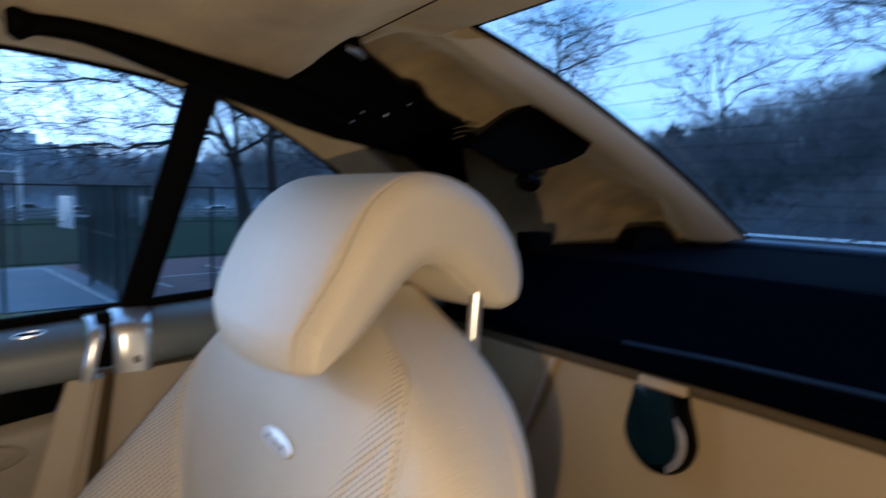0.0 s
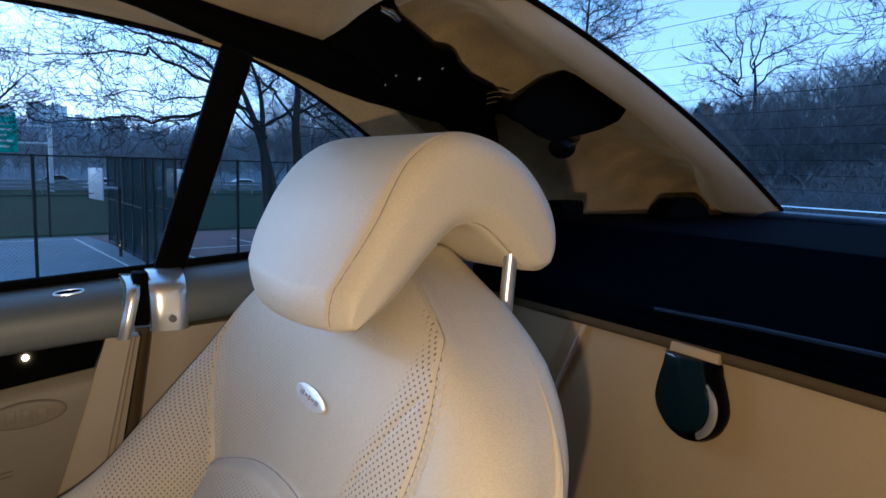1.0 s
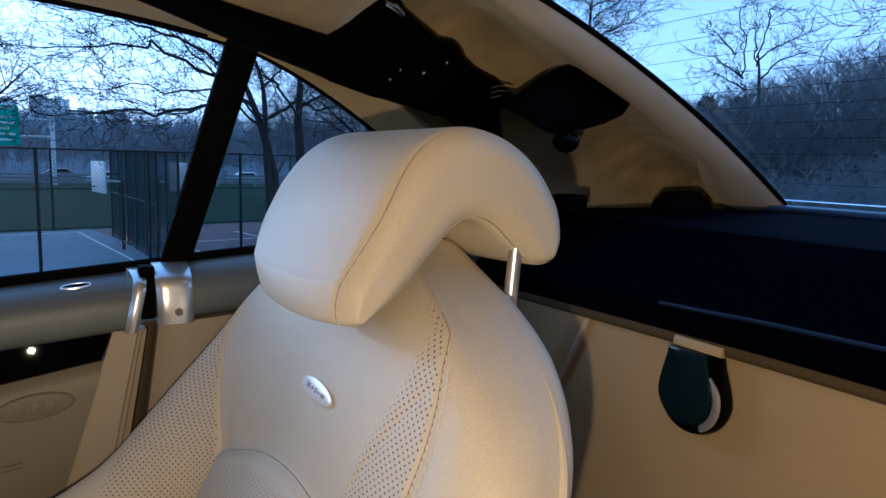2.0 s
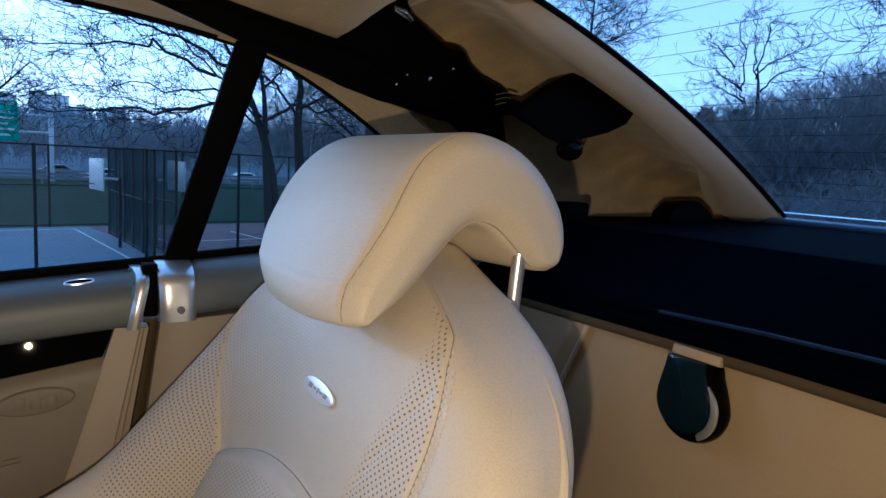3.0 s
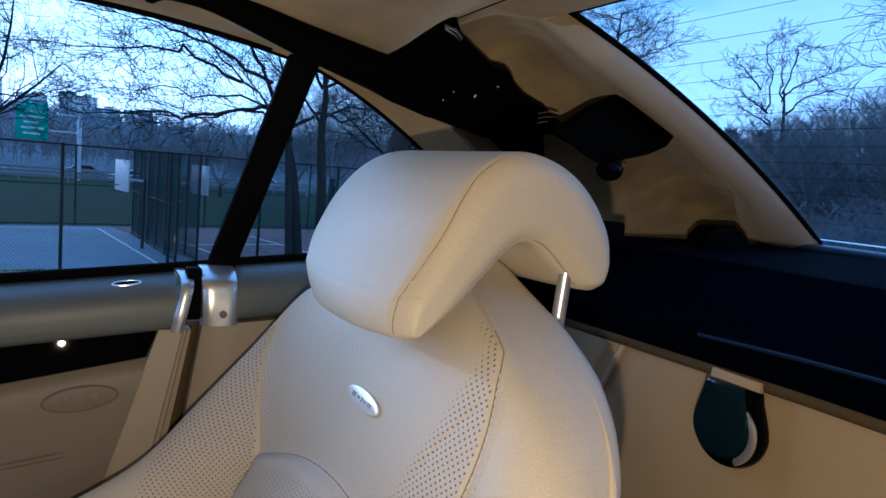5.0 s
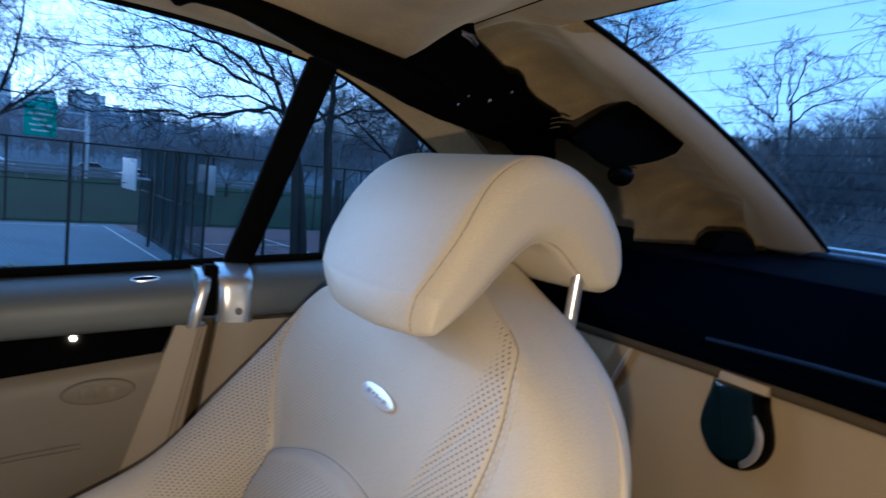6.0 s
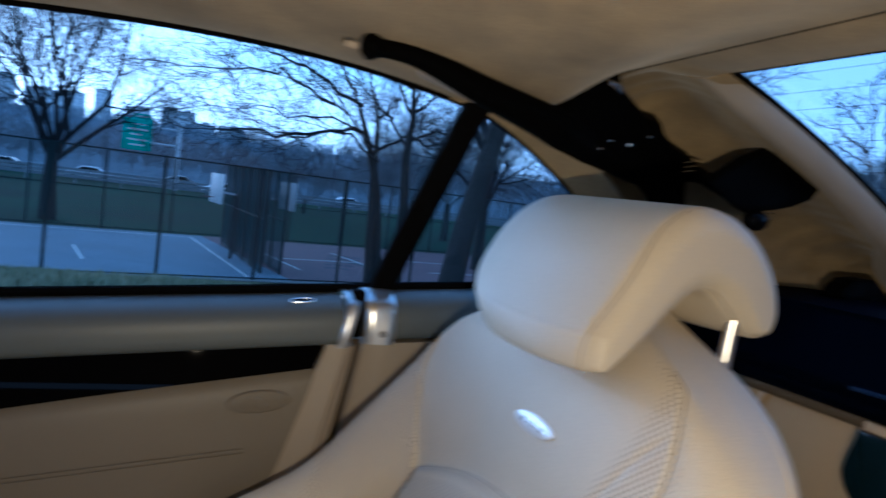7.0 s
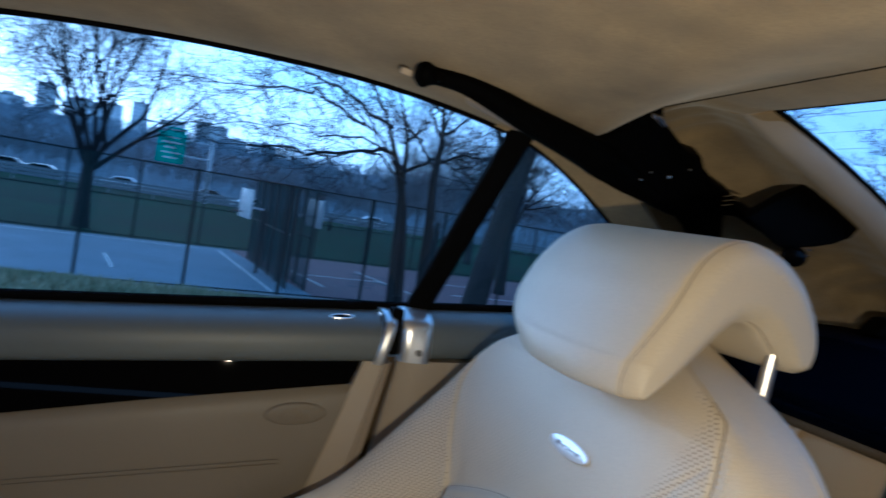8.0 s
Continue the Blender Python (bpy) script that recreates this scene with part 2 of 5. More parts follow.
def tube(bm, pts, r, n=8, up=Vector((0, 0, 1)), squash=1.0):
    """A tube along pts; r is a radius or one for each point; squash flattens it along up."""
    rings = []
    for i, p in enumerate(pts):
        t = (pts[min(i + 1, len(pts) - 1)] - pts[max(i - 1, 0)]).normalized()
        side = t.cross(up)
        side = side.normalized() if side.length > 1e-4 else t.cross(Vector((1, 0, 0))).normalized()
        top = side.cross(t).normalized()
        q = r[i] if isinstance(r, (list, tuple)) else r
        rings.append([bm.verts.new(p + q * (math.cos(a) * side + squash * math.sin(a) * top)) for a in (2 * math.pi * k / n for k in range(n))])
    for a, b in zip(rings, rings[1:]):
        for k in range(n):
            bm.faces.new((a[k], a[(k + 1) % n], b[(k + 1) % n], b[k]))
    bm.faces.new(rings[0][::-1])
    bm.faces.new(rings[-1])
    return bm


def sheet(fn, nu, nv, thick=None):
    """A grid of fn(u, v) for u, v in 0..1; with thick (a vector) it becomes a closed slab."""
    bm = bmesh.new()
    g = [[bm.verts.new(fn(i / nu, j / nv)) for j in range(nv + 1)] for i in range(nu + 1)]
    for i in range(nu):
        for j in range(nv):
            bm.faces.new((g[i][j], g[i + 1][j], g[i + 1][j + 1], g[i][j + 1]))
    if thick is not None:
        t = Vector(thick)
        h = [[bm.verts.new(v.co + t) for v in row] for row in g]
        for i in range(nu):
            for j in range(nv):
                bm.faces.new((h[i][j], h[i][j + 1], h[i + 1][j + 1], h[i + 1][j]))
        edge = [(i, 0) for i in range(nu)] + [(nu, j) for j in range(nv)] + [(i, nv) for i in range(nu, 0, -1)] + [(0, j) for j in range(nv, 0, -1)]
        for (a, b), (c, d) in zip(edge, edge[1:] + edge[:1]):
            bm.faces.new((g[a][b], g[c][d], h[c][d], h[a][b]))
    return bm


def prism(outline, depth, bevel=0.0, seg=2):
    """An outline of 3D points, pushed along depth (a vector), with rounded edges."""
    bm = bmesh.new()
    a = [bm.verts.new(p) for p in outline]
    d = Vector(depth)
    b = [bm.verts.new(Vector(p) + d) for p in outline]
    n = len(a)
    bm.faces.new(a[::-1])
    bm.faces.new(b)
    for k in range(n):
        bm.faces.new((a[k], a[(k + 1) % n], b[(k + 1) % n], b[k]))
    if bevel:
        bmesh.ops.recalc_face_normals(bm, faces=bm.faces)
        es = [e for e in bm.edges if e.calc_face_angle(0) > 0.5]
        bmesh.ops.bevel(bm, geom=es, offset=bevel, segments=seg, affect="EDGES", profile=0.5)
    return bm


def box(size, m, bevel=0.0, seg=2):
    bm = bmesh.new()
    bmesh.ops.create_cube(bm, size=1, matrix=m @ Matrix.Diagonal((*size, 1)))
    if bevel:
        bmesh.ops.bevel(bm, geom=list(bm.edges), offset=bevel, segments=seg, affect="EDGES", profile=0.5)
    return bm


def oval(centre, ax, ay, n=32):
    c, ax, ay = Vector(centre), Vector(ax), Vector(ay)
    return [c + math.cos(2 * math.pi * k / n) * ax + math.sin(2 * math.pi * k / n) * ay for k in range(n)]


def smooth(a, b, x):
    t = max(0.0, min(1.0, (x - a) / (b - a)))
    return t * t * (3 - 2 * t)


# ---- the car: shared lines ----
def belt(x):
    return 0.923 + 0.082 * x


def side(x, z, inward=0.0):
    """A point on the inner face of the side glass."""
    return Vector((x, 1.02 - 0.47 * (z - 0.95) - inward, z))


def window_top(x):
    return 1.311 - (0.15 if x < 0.14 else 0.27) * (x - 0.14) ** 2 - 0.35 * max(0.0, x - 0.5) ** 1.3


def roof_z(x, y):
    z = 1.362 - 0.058 * ((y - 0.22) / 0.635) ** 2 - 0.07 * (x - 0.13) ** 2
    # the panel curls up to its rear joint
    return z + (1.3635 + 0.029 * (0.78 - y) - z) * smooth(0.58 - 0.3 * min(0.5, max(0.0, 0.78 - y)), 0.69, x)


def rear_edge(s):
    """The side edge of the rear window from its top (0) to its foot (1)."""
    return Vector((0.80 + 0.694 * s, 0.66 + 0.030 * s, 1.37 - 0.31 * s + 0.11 * s * (1 - s)))


# ---- door ----
def build_door():
    door = thing("door_1", "coupe door with grey pad and tan leather panel", "car door", (0.0, 1.0, 0.3), kind="structure")
    x0, x1 = -1.15, 0.344

    def pad(u, v):
        x = x0 + (x1 - x0) * u
        b = belt(x)
        prof = spline([(0, 1.016, -0.003), (0, 0.988, -0.007), (0, 0.965, -0.017), (0, 0.952, -0.034), (0, 0.948, -0.058), (0, 0.953, -0.080), (0, 0.99, -0.09)], 24)
        q = prof[round(v * 24)]
        return Vector((x, q.y, b + q.z))

    part("upper_pad", sheet(pad, 40, 24, (0, 0.03, -0.01)), PAD, door, "smooth grey leather pad along the window sill")

    def strip_low(x):
        return lerp([(-1.15, 0.60), (-0.235, 0.741), (-0.012, 0.778), (0.294, 0.824), (0.4, 0.838)], x)

    def strip(u, v):
        xe = 0.322 - 0.018 * v
        x = x0 + (xe - x0) * u
        top, low = belt(x) - 0.084, strip_low(x)
        return Vector((x, 0.970 - 0.20 * (top - low) * v, top + (low - top) * v))

    part("trim_strip", sheet(strip, 40, 10, (0, 0.02, 0)), GLOSS, door, "gloss black trim strip")

    def diag(z, k=0.0):
        return 0.319 + k + (z - 0.866) * (0.077 / 0.239)

    def panel(u, v):
        xa = x0
        z_bot = 0.42
        xe = diag(0.83 - (0.83 - z_bot) * v)
        x = xa + (xe - xa) * u
        zt = strip_low(x) - 0.001
        z = zt + (z_bot - zt) * v
        y = 0.950 - 0.020 * math.sin(math.pi * min(1, v * 1.1)) * (0.4 + 0.6 * (1 - u)) + 0.012 * math.exp(-v * 40)
        return Vector((x, y, z))

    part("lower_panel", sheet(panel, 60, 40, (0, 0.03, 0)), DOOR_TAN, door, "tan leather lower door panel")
    # stitched line across the panel
    for row in (0.0, 0.007):
        bm = bmesh.new()
        pts = [Vector((x, 0.9325, 0.671 + row + 0.112 * x)) for x in np.linspace(-1.0, 0.2, 24)]
        tube(bm, pts, 0.0006, 5)
        part("stitch_line", bm, DOOR_TAN, door)

    # slanted end of the panel, towards the jamb
    def edge(u, v):
        z = 0.868 - 0.45 * v
        xa, xb = diag(z) + 0.001, lerp([(0.4, 0.240), (0.66, 0.328), (0.87, 0.366)], z)
        y = 0.956 - 0.010 * u + 0.020 * max(0.0, u - 0.8) - 0.010 * math.sin(math.pi * v * 0.8)
        return Vector((xa + (xb - xa) * u, y, z))

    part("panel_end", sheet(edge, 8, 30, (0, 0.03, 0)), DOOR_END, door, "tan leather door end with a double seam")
    for k in (0.30, 0.345):
        bm = bmesh.new()
        tube(bm, [edge(k / 0.4, v / 12) + Vector((0, -0.001, 0)) for v in range(13)], 0.0012, 5)
        part("edge_seam", bm, SEAM, door)
    # embossed oval
    plate = part("speaker_oval", prism(oval((0.219, 0.9444, 0.772), (0.050, 0, 0.004), (0, 0, 0.0195)), (0, 0.02, 0), 0.005, 4), DOOR_TAN, door, "oval pad embossed in the door leather")
    for k in range(3):
        part("embossed_bar", box((0.013, 0.003, 0.018), pose(0.200 + 0.019 * k, 0.9450, 0.7715), 0.001), DOOR_TAN, plate)
    ring = part("lock_ring", tube_ring((0.276, 0.977, belt(0.276) - 0.0105), 0.019, Vector((0, 0.0052, 0.0023)), 0.0017), SATIN, door, "satin metal ring of the lock pin")
    part("lock_pin", prism(oval((0.276, 0.977, belt(0.276) - 0.0112), (0.0175, 0, 0.0015), (0, 0.0044, 0.0019)), (0, -0.0012, 0.0017), 0), BLACK, ring)

    # bright end cap of the door
    def cap(u, v):
        prof = spline([(0.352, 1.012, 0.003), (0.357, 0.984, 0.000), (0.360, 0.961, -0.008), (0.359, 0.949, -0.022), (0.355, 0.945, -0.040), (0.350, 0.943, -0.063), (0.345, 0.945, -0.087)], 20)
        q = prof[round(v * 20)]
        return Vector((q.x - 0.010 + 0.018 * u, q.y + 0.004 * (2 * u - 1) ** 2, belt(0.35) + q.z))

    part("end_cap", sheet(cap, 6, 20, (0.0, 0.02, -0.004)), SATIN, door, "satin aluminium end cap")
    part("outer_skin", box((1.50, 0.03, 0.66), pose(-0.40, 1.09, 0.48), 0.01), PAINT, door)
    # glass and seals
    def pane(u, v):
        x = -0.98 + (0.490 - 0.075 * (1 - v) + 0.98) * u
        lo, hi = belt(x) - 0.005, window_top(x) + 0.004 if x > -0.5 else 1.311 - 0.15 * 0.41 - 0.75 * (-0.5 - x) + 0.004
        return side(x, lo + (max(hi, lo + 0.002) - lo) * v, -0.004)

    ob = part("side_glass", sheet(pane, 40, 10, (0, 0.004, 0)), PANE, door, "clear side window glass")
    ob.visible_shadow = False
    bm = bmesh.new()
    tube(bm, [Vector((x, 1.013, belt(x) + 0.004)) for x in np.linspace(-1.1, 0.43, 30)], 0.0075, 8)
    part("sill_seal", bm, RUBBER, door, "black rubber window seal")
    return door


def tube_ring(centre, ax, ay, r):
    bm = bmesh.new()
    pts = oval(centre, (ax, 0, 0.0016), ay, 28)
    up = Vector((1, 0, 0)).cross(ay).normalized()
    n = 6
    rings = []
    for i, p in enumerate(pts):
        t = (pts[(i + 1) % 28] - pts[i - 1]).normalized()
        s = t.cross(up).normalized()
        rings.append([bm.verts.new(p + r * (math.cos(a) * s + math.sin(a) * up)) for a in (2 * math.pi * k / n for k in range(n))])
    for i in range(28):
        a, b = rings[i], rings[(i + 1) % 28]
        for k in range(n):
            bm.faces.new((a[k], a[(k + 1) % n], b[(k + 1) % n], b[k]))
    return bm


build_door()


# ---- fixed side behind the door ----
def build_quarter():
    q = thing("rear_side_panel", "tan leather rear side panel with grey pad and aluminium cap", "side panel", (0.7, 1.0, 0.3))

    def pad(u, v):
        x = 0.432 + (1.0 - 0.432) * u
        prof = spline([(0, 1.014, -0.003), (0, 0.988, -0.007), (0, 0.965, -0.017), (0, 0.952, -0.034), (0, 0.948, -0.058), (0, 0.953, -0.080), (0, 0.99, -0.09)], 24)
        p = prof[round(v * 24)]
        return Vector((x, p.y, belt(x) + p.z + 0.004))

    part("upper_pad", sheet(pad, 16, 24, (0, 0.03, -0.01)), PAD, q, "grey leather pad")

    def cap(u, v):
        prof = spline([(0, 1.012, 0.004), (0, 0.984, 0.001), (0, 0.961, -0.007), (0, 0.948, -0.021), (0, 0.944, -0.038), (0, 0.942, -0.060), (0, 0.943, -0.084)], 20)
        p = prof[round(v * 20)]
        x = 0.380 + 0.052 * u + (0.004 if v > 0.5 else 0) * (v - 0.5)
        return Vector((x, p.y + 0.006 * (2 * u - 1) ** 4, belt(0.41) + p.z + 0.001))

    cap_ob = part("end_cap", sheet(cap, 12, 20, (0, 0.025, -0.004)), SATIN, q, "satin aluminium cap with a screw")
    part("screw", prism(oval((0.410, 0.9365, 0.8925), (0.0055, 0, 0), (0, 0, 0.0055), 16), (0, 0.006, 0), 0.001), INK, cap_ob, "dark recessed screw")
    part("shut_gap", box((0.022, 0.03, 0.080), pose(0.370, 0.978, 0.920), 0.003), RUBBER, q)

    def lower(u, v):
        z = 0.872 - 0.55 * v
        xa = lerp([(0.3, 0.31), (0.75, 0.369), (0.872, 0.386)], z)
        x = xa + (1.0 - xa) * u
        y = 0.952 + 0.02 * math.exp(-u * 30)
        return Vector((x, y, z + 0.04 * u))

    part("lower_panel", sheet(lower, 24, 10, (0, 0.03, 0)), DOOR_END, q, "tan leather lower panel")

    def jamb(u, v):
        z = 0.872 - 0.5 * v
        xa = lerp([(0.4, 0.235), (0.66, 0.325), (0.87, 0.364)], z)
        xb = lerp([(0.3, 0.31), (0.75, 0.369), (0.872, 0.386)], z)
        return Vector((xa + (xb - xa) * u, 0.992 - 0.008 * math.sin(math.pi * u), z))

    # Dark brown here imitates the shade inside the recess.
    part("jamb", sheet(jamb, 6, 12, (0, 0.02, 0)), BROWN, q, "recessed tan door jamb, darkened to brown for its shade")

    # divider bar between the panes
    def bar(u, v):
        z = 0.955 + (1.285 - 0.955) * v
        c = 0.416 + 0.074 * v
        a = 2 * math.pi * u
        w, d = 0.0235, 0.012
        p = side(c, z, 0.004)
        return p + Vector((w * math.copysign(abs(math.cos(a)) ** 0.5, math.cos(a)), -d * math.copysign(abs(math.sin(a)) ** 0.5, math.sin(a)), 0))

    part("window_divider", sheet(bar, 24, 8), RUBBER, q, "slanted black bar between the panes")

    def pane(u, v):
        x = 0.43 + (0.95 - 0.43) * u
        lo = belt(x) - 0.004
        hi = max(window_top(x) + 0.004, lo + 0.003)
        return side(x + 0.07 * v * (1 - u), lo + (hi - lo) * v, -0.004)

    ob = part("quarter_glass", sheet(pane, 20, 8, (0, 0.004, 0)), PANE, q, "clear quarter window glass")
    ob.visible_shadow = False
    bm = bmesh.new()
    tube(bm, [Vector((x, 1.011, belt(x) + 0.006)) for x in np.linspace(0.43, 0.98, 12)], 0.007, 8)
    part("sill_seal", bm, RUBBER, q, "black rubber seal")
    part("outer_skin", box((1.3, 0.03, 0.75), pose(1.02, 1.09, 0.56), 0.01), PAINT, q)
    return q


build_quarter()


# ---- roof ----
def build_roof():
    roof = thing("car_roof", "beige suede headliner of the folding hard top", "car roof", (0.0, 0.22, 1.36), kind="structure")

    def liner(u, v):
        # Front edge is drawn forward to narrow the opening for sky light.
        x = -0.92 + (0.6885 + 0.92) * u
        corner = smooth(0.52, 0.61, x)
        edge = 0.857 - 0.47 * (window_top(x) - 1.301)
        edge += (0.790 - edge) * corner
        y = -0.42 + (edge + 0.42) * v
        z = roof_z(x, y)
        k = max(0, (y - 0.70) / (edge - 0.70))
        return Vector((x, y, z + (window_top(x) + 0.003 - z) * k * k * (1 - corner)))

    part("headliner", sheet(liner, 90, 60, (0, 0, 0.02)), SUEDE, roof, "beige suede headliner")
    bm = bmesh.new()
    tube(bm, [Vector((0.690, y, roof_z(0.690, y) + 0.0006)) for y in np.linspace(-0.42, 0.785, 30)], 0.0018, 6)
    part("joint_seal", bm, RUBBER, roof, "thin black joint between the roof panels")

    def outer(s):
        return spline([(0.605, 0.83, 1.285), (0.72, 0.895, 1.225), (0.85, 0.935, 1.16), (1.05, 0.965, 1.09), (1.30, 0.93, 1.04), (1.47, 0.80, 1.05)], 40)[round(s * 40)]

    def pillar(u, v):
        e, o = rear_edge(u), outer(u)
        v2 = v**1.1
        lift = Vector((0.05, 0.10, 0.09)) * (1 - 0.5 * u) * min(1.0, 0.62 + 3 * u)
        p = e + (o - e) * v2 + lift * math.sin(math.pi * v2) * 0.75 * smooth(0.08, 0.42, v)
        wrinkle = noise.noise(Vector((p.x * 9, p.y * 5, p.z * 14))) * 0.012 * smooth(0.1, 0.7, u) + noise.noise(Vector((p.x * 22, p.y * 9, p.z * 30))) * 0.011 * smooth(0.4, 0.8, u)
        return p + Vector((0.3, 0.7, 0.3)) * wrinkle

    def header(u, v):
        if u < 0.7:
            y = -0.25 + 0.91 * u / 0.7
            near, far = Vector((0.6915, y, roof_z(0.6915, y))), Vector((0.805, y, 1.371))
        else:
            k = (u - 0.7) / 0.3
            y = 0.66 + 0.128 * k
            near, far = Vector((0.6915, y, roof_z(0.6915, y))), pillar(0, k) + Vector((0.004, 0.004, 0.002))
        return near.lerp(far, v) - Vector((0, 0, 0.003 * math.sin(math.pi * v)))

    part("rear_header", sheet(header, 50, 8, (0, 0, 0.02)), SUEDE, roof, "beige suede strip above the rear window")
    # outer shell
    part("outer_shell", sheet(lambda u, v: Vector((-0.95 + 1.76 * u, -0.45 + 1.34 * v, roof_z(-0.95 + 1.76 * u, -0.45 + 1.34 * v) + 0.045 + 0.03 * smooth(0.5, 0.8, -0.95 + 1.76 * u))), 20, 20, (0, 0, 0.01)), PAINT, roof)
    # seal along the top of the side windows
    bm = bmesh.new()
    tube(bm, [side(x, window_top(x) + 0.001, -0.001) for x in np.linspace(-0.75, 0.95, 60)], 0.0048, 8)
    part("window_seal", bm, RUBBER, roof, "black rubber seal over the side windows")

    # pillar trim from the rear window out to the side
    part("pillar_trim", sheet(pillar, 80, 48, (0.0, 0.012, 0.012)), SUEDE, roof, "beige suede rear pillar trim, slightly creased")

    part("pillar_shell", sheet(lambda u, v: pillar(u, 0.3 + 0.7 * v) + Vector((0.015, 0.035, 0.035)), 24, 16, (0.0, 0.006, 0.006)), PAINT, roof, "dark painted rear pillar")
    part("pillar_shell", sheet(lambda u, v: Vector((pillar(u, 0.3 + 0.7 * v).x + 0.015, 0.405 - pillar(u, 0.3 + 0.7 * v).y, pillar(u, 0.3 + 0.7 * v).z + 0.035)), 24, 16, (0.0, -0.006, 0.006)), PAINT, roof, "dark painted rear pillar")

    def frame_strip(u, v):
        x = 0.44 + 0.54 * u
        a = side(x, window_top(x) - 0.004, 0.001)
        b = a + Vector((0.03, -0.075 + 0.03 * u, 0.035))
        return a.lerp(b, v) + Vector((0, 0, 0.008)) * math.sin(math.pi * v)

    part("quarter_strip", sheet(frame_strip, 30, 6, (0.004, 0.01, 0.012)), SUEDE, roof, "beige suede strip over the quarter window")

    def quarter_inner(u, v):
        a = outer(0.3 + 0.7 * u)
        return a.lerp(Vector((a.x, a.y + 0.03, 0.93)), v)

    part("quarter_lining", sheet(quarter_inner, 24, 6, (0.004, 0.012, 0)), SUEDE, roof, "beige lining beside the parcel shelf")

    def bead(u, v):
        e, o = rear_edge(u), outer(u)
        n = (o - e).normalized()
        a = math.pi * v
        wid = 0.033 + 0.005 * u + 0.026 * smooth(0.72, 0.97, u)
        c = e + n * wid + Vector((0, 0, 0.004))
        return c + n * (-math.cos(a) * wid) + Vector((-0.006, -0.012, -0.016)) * math.sin(a) * smooth(0.0, 0.15, u) + Vector((0.02, 0.035, 0.035)) * smooth(0.6, 1.0, v)

    part("window_surround", sheet(bead, 40, 12, (0.004, 0.010, 0.010)), SUEDE_PALE, roof, "rounded pale surround of the rear window")
    return roof


build_roof()


# ---- roof mechanism ----
def build_mechanism():
    h = thing("roof_hinge", "black folding roof hinge with bright pins", "roof hinge", (0.75, 0.85, 1.25))
    out = (0.010, 0.035, 0.018)
    base = [(0.560, 0.788, 1.247), (0.595, 0.780, 1.292), (0.621, 0.780, 1.309), (0.639, 0.777, 1.337), (0.655, 0.777, 1.350), (0.690, 0.780, 1.366), (0.705, 0.791, 1.343), (0.759, 0.810, 1.319), (0.786, 0.818, 1.308), (0.820, 0.826, 1.309),
            (0.839, 0.836, 1.291), (0.875, 0.848, 1.274), (0.931, 0.862, 1.262), (0.950, 0.870, 1.250), (0.938, 0.878, 1.217), (0.965, 0.896, 1.160), (0.875, 0.880, 1.160), (0.859, 0.874, 1.178), (0.818, 0.860, 1.199), (0.759, 0.843, 1.211), (0.672, 0.821, 1.219), (0.600, 0.800, 1.233)]
    base = [Vector(p) - Vector((0.009, 0.014, 0.002)) for p in base]
    body = part("hinge_body", prism(base, out, 0.005), BLACK, h, "matt black hinge housing")
    rail = spline([(0.262, 0.722, 1.311), (0.30, 0.725, 1.313), (0.35, 0.735, 1.312), (0.46, 0.760, 1.289), (0.59, 0.790, 1.265), (0.70, 0.828, 1.240), (0.80, 0.850, 1.215)], 36)
    rad = [0.012, 0.018, 0.0185, 0.015, 0.0125] + [0.012 + 0.019 * (k / 20) ** 1.4 for k in range(20)] + [0.031 - 0.016 * k / 11 for k in range(12)]
    bm = bmesh.new()
    tube(bm, rail, rad, 12, Vector((0, 0.5, 1)), 0.95)
    part("roof_arm", bm, BLACK, h, "curved black roof arm")
    part("arm_bolt", prism(oval((0.290, 0.708, 1.309), (0.007, 0, 0), (0, 0.002, 0.007), 16), (0, 0.01, 0.003), 0.0015), GLOSS, h)
    part("arm_clip", box((0.016, 0.008, 0.009), Matrix.Translation((0.248, 0.722, 1.309)) @ pose(0, 0, 0, 20, 8, 0), 0.002), TAN_PALE, h, "small beige clip at the arm end")
    part("trim_strip", prism([Vector(p) for p in ((0.36, 0.790, 1.306), (0.505, 0.808, 1.273), (0.508, 0.830, 1.273), (0.37, 0.820, 1.304))], (0, 0.006, 0.008), 0.003), TAN_PALE, h, "beige strip under the arm")
    pin = bmesh.new()
    tube(pin, [Vector((0.658, 0.758, 1.342)), Vector((0.675, 0.761, 1.338)), Vector((0.690, 0.766, 1.331))], [0.004, 0.0065, 0.004], 12)
    part("bright_pin", pin, CHROME, h, "chrome locating pin")
    for p, r in (((0.756, 0.822, 1.262), 0.0042), ((0.712, 0.812, 1.262), 0.0025), ((0.695, 0.812, 1.247), 0.0025), ((0.800, 0.828, 1.282), 0.0032)):
        bm = bmesh.new()
        bmesh.ops.create_uvsphere(bm, u_segments=12, v_segments=8, radius=r, matrix=Matrix.Translation(Vector(p) - Vector((0.010, 0.016, 0.002))))
        part("screw_head", bm, CHROME, h, "bright screw head")
    for k in range(3):
        bm = bmesh.new()
        tube(bm, spline([(0.878, 0.818, 1.248 - 0.0080 * k), (0.896, 0.815, 1.253 - 0.0080 * k), (0.923, 0.825, 1.253 - 0.0080 * k)], 8), 0.0019, 6)
        part("spring_clip", bm, CHROME, h, "bright spring clip")
    bm = bmesh.new()
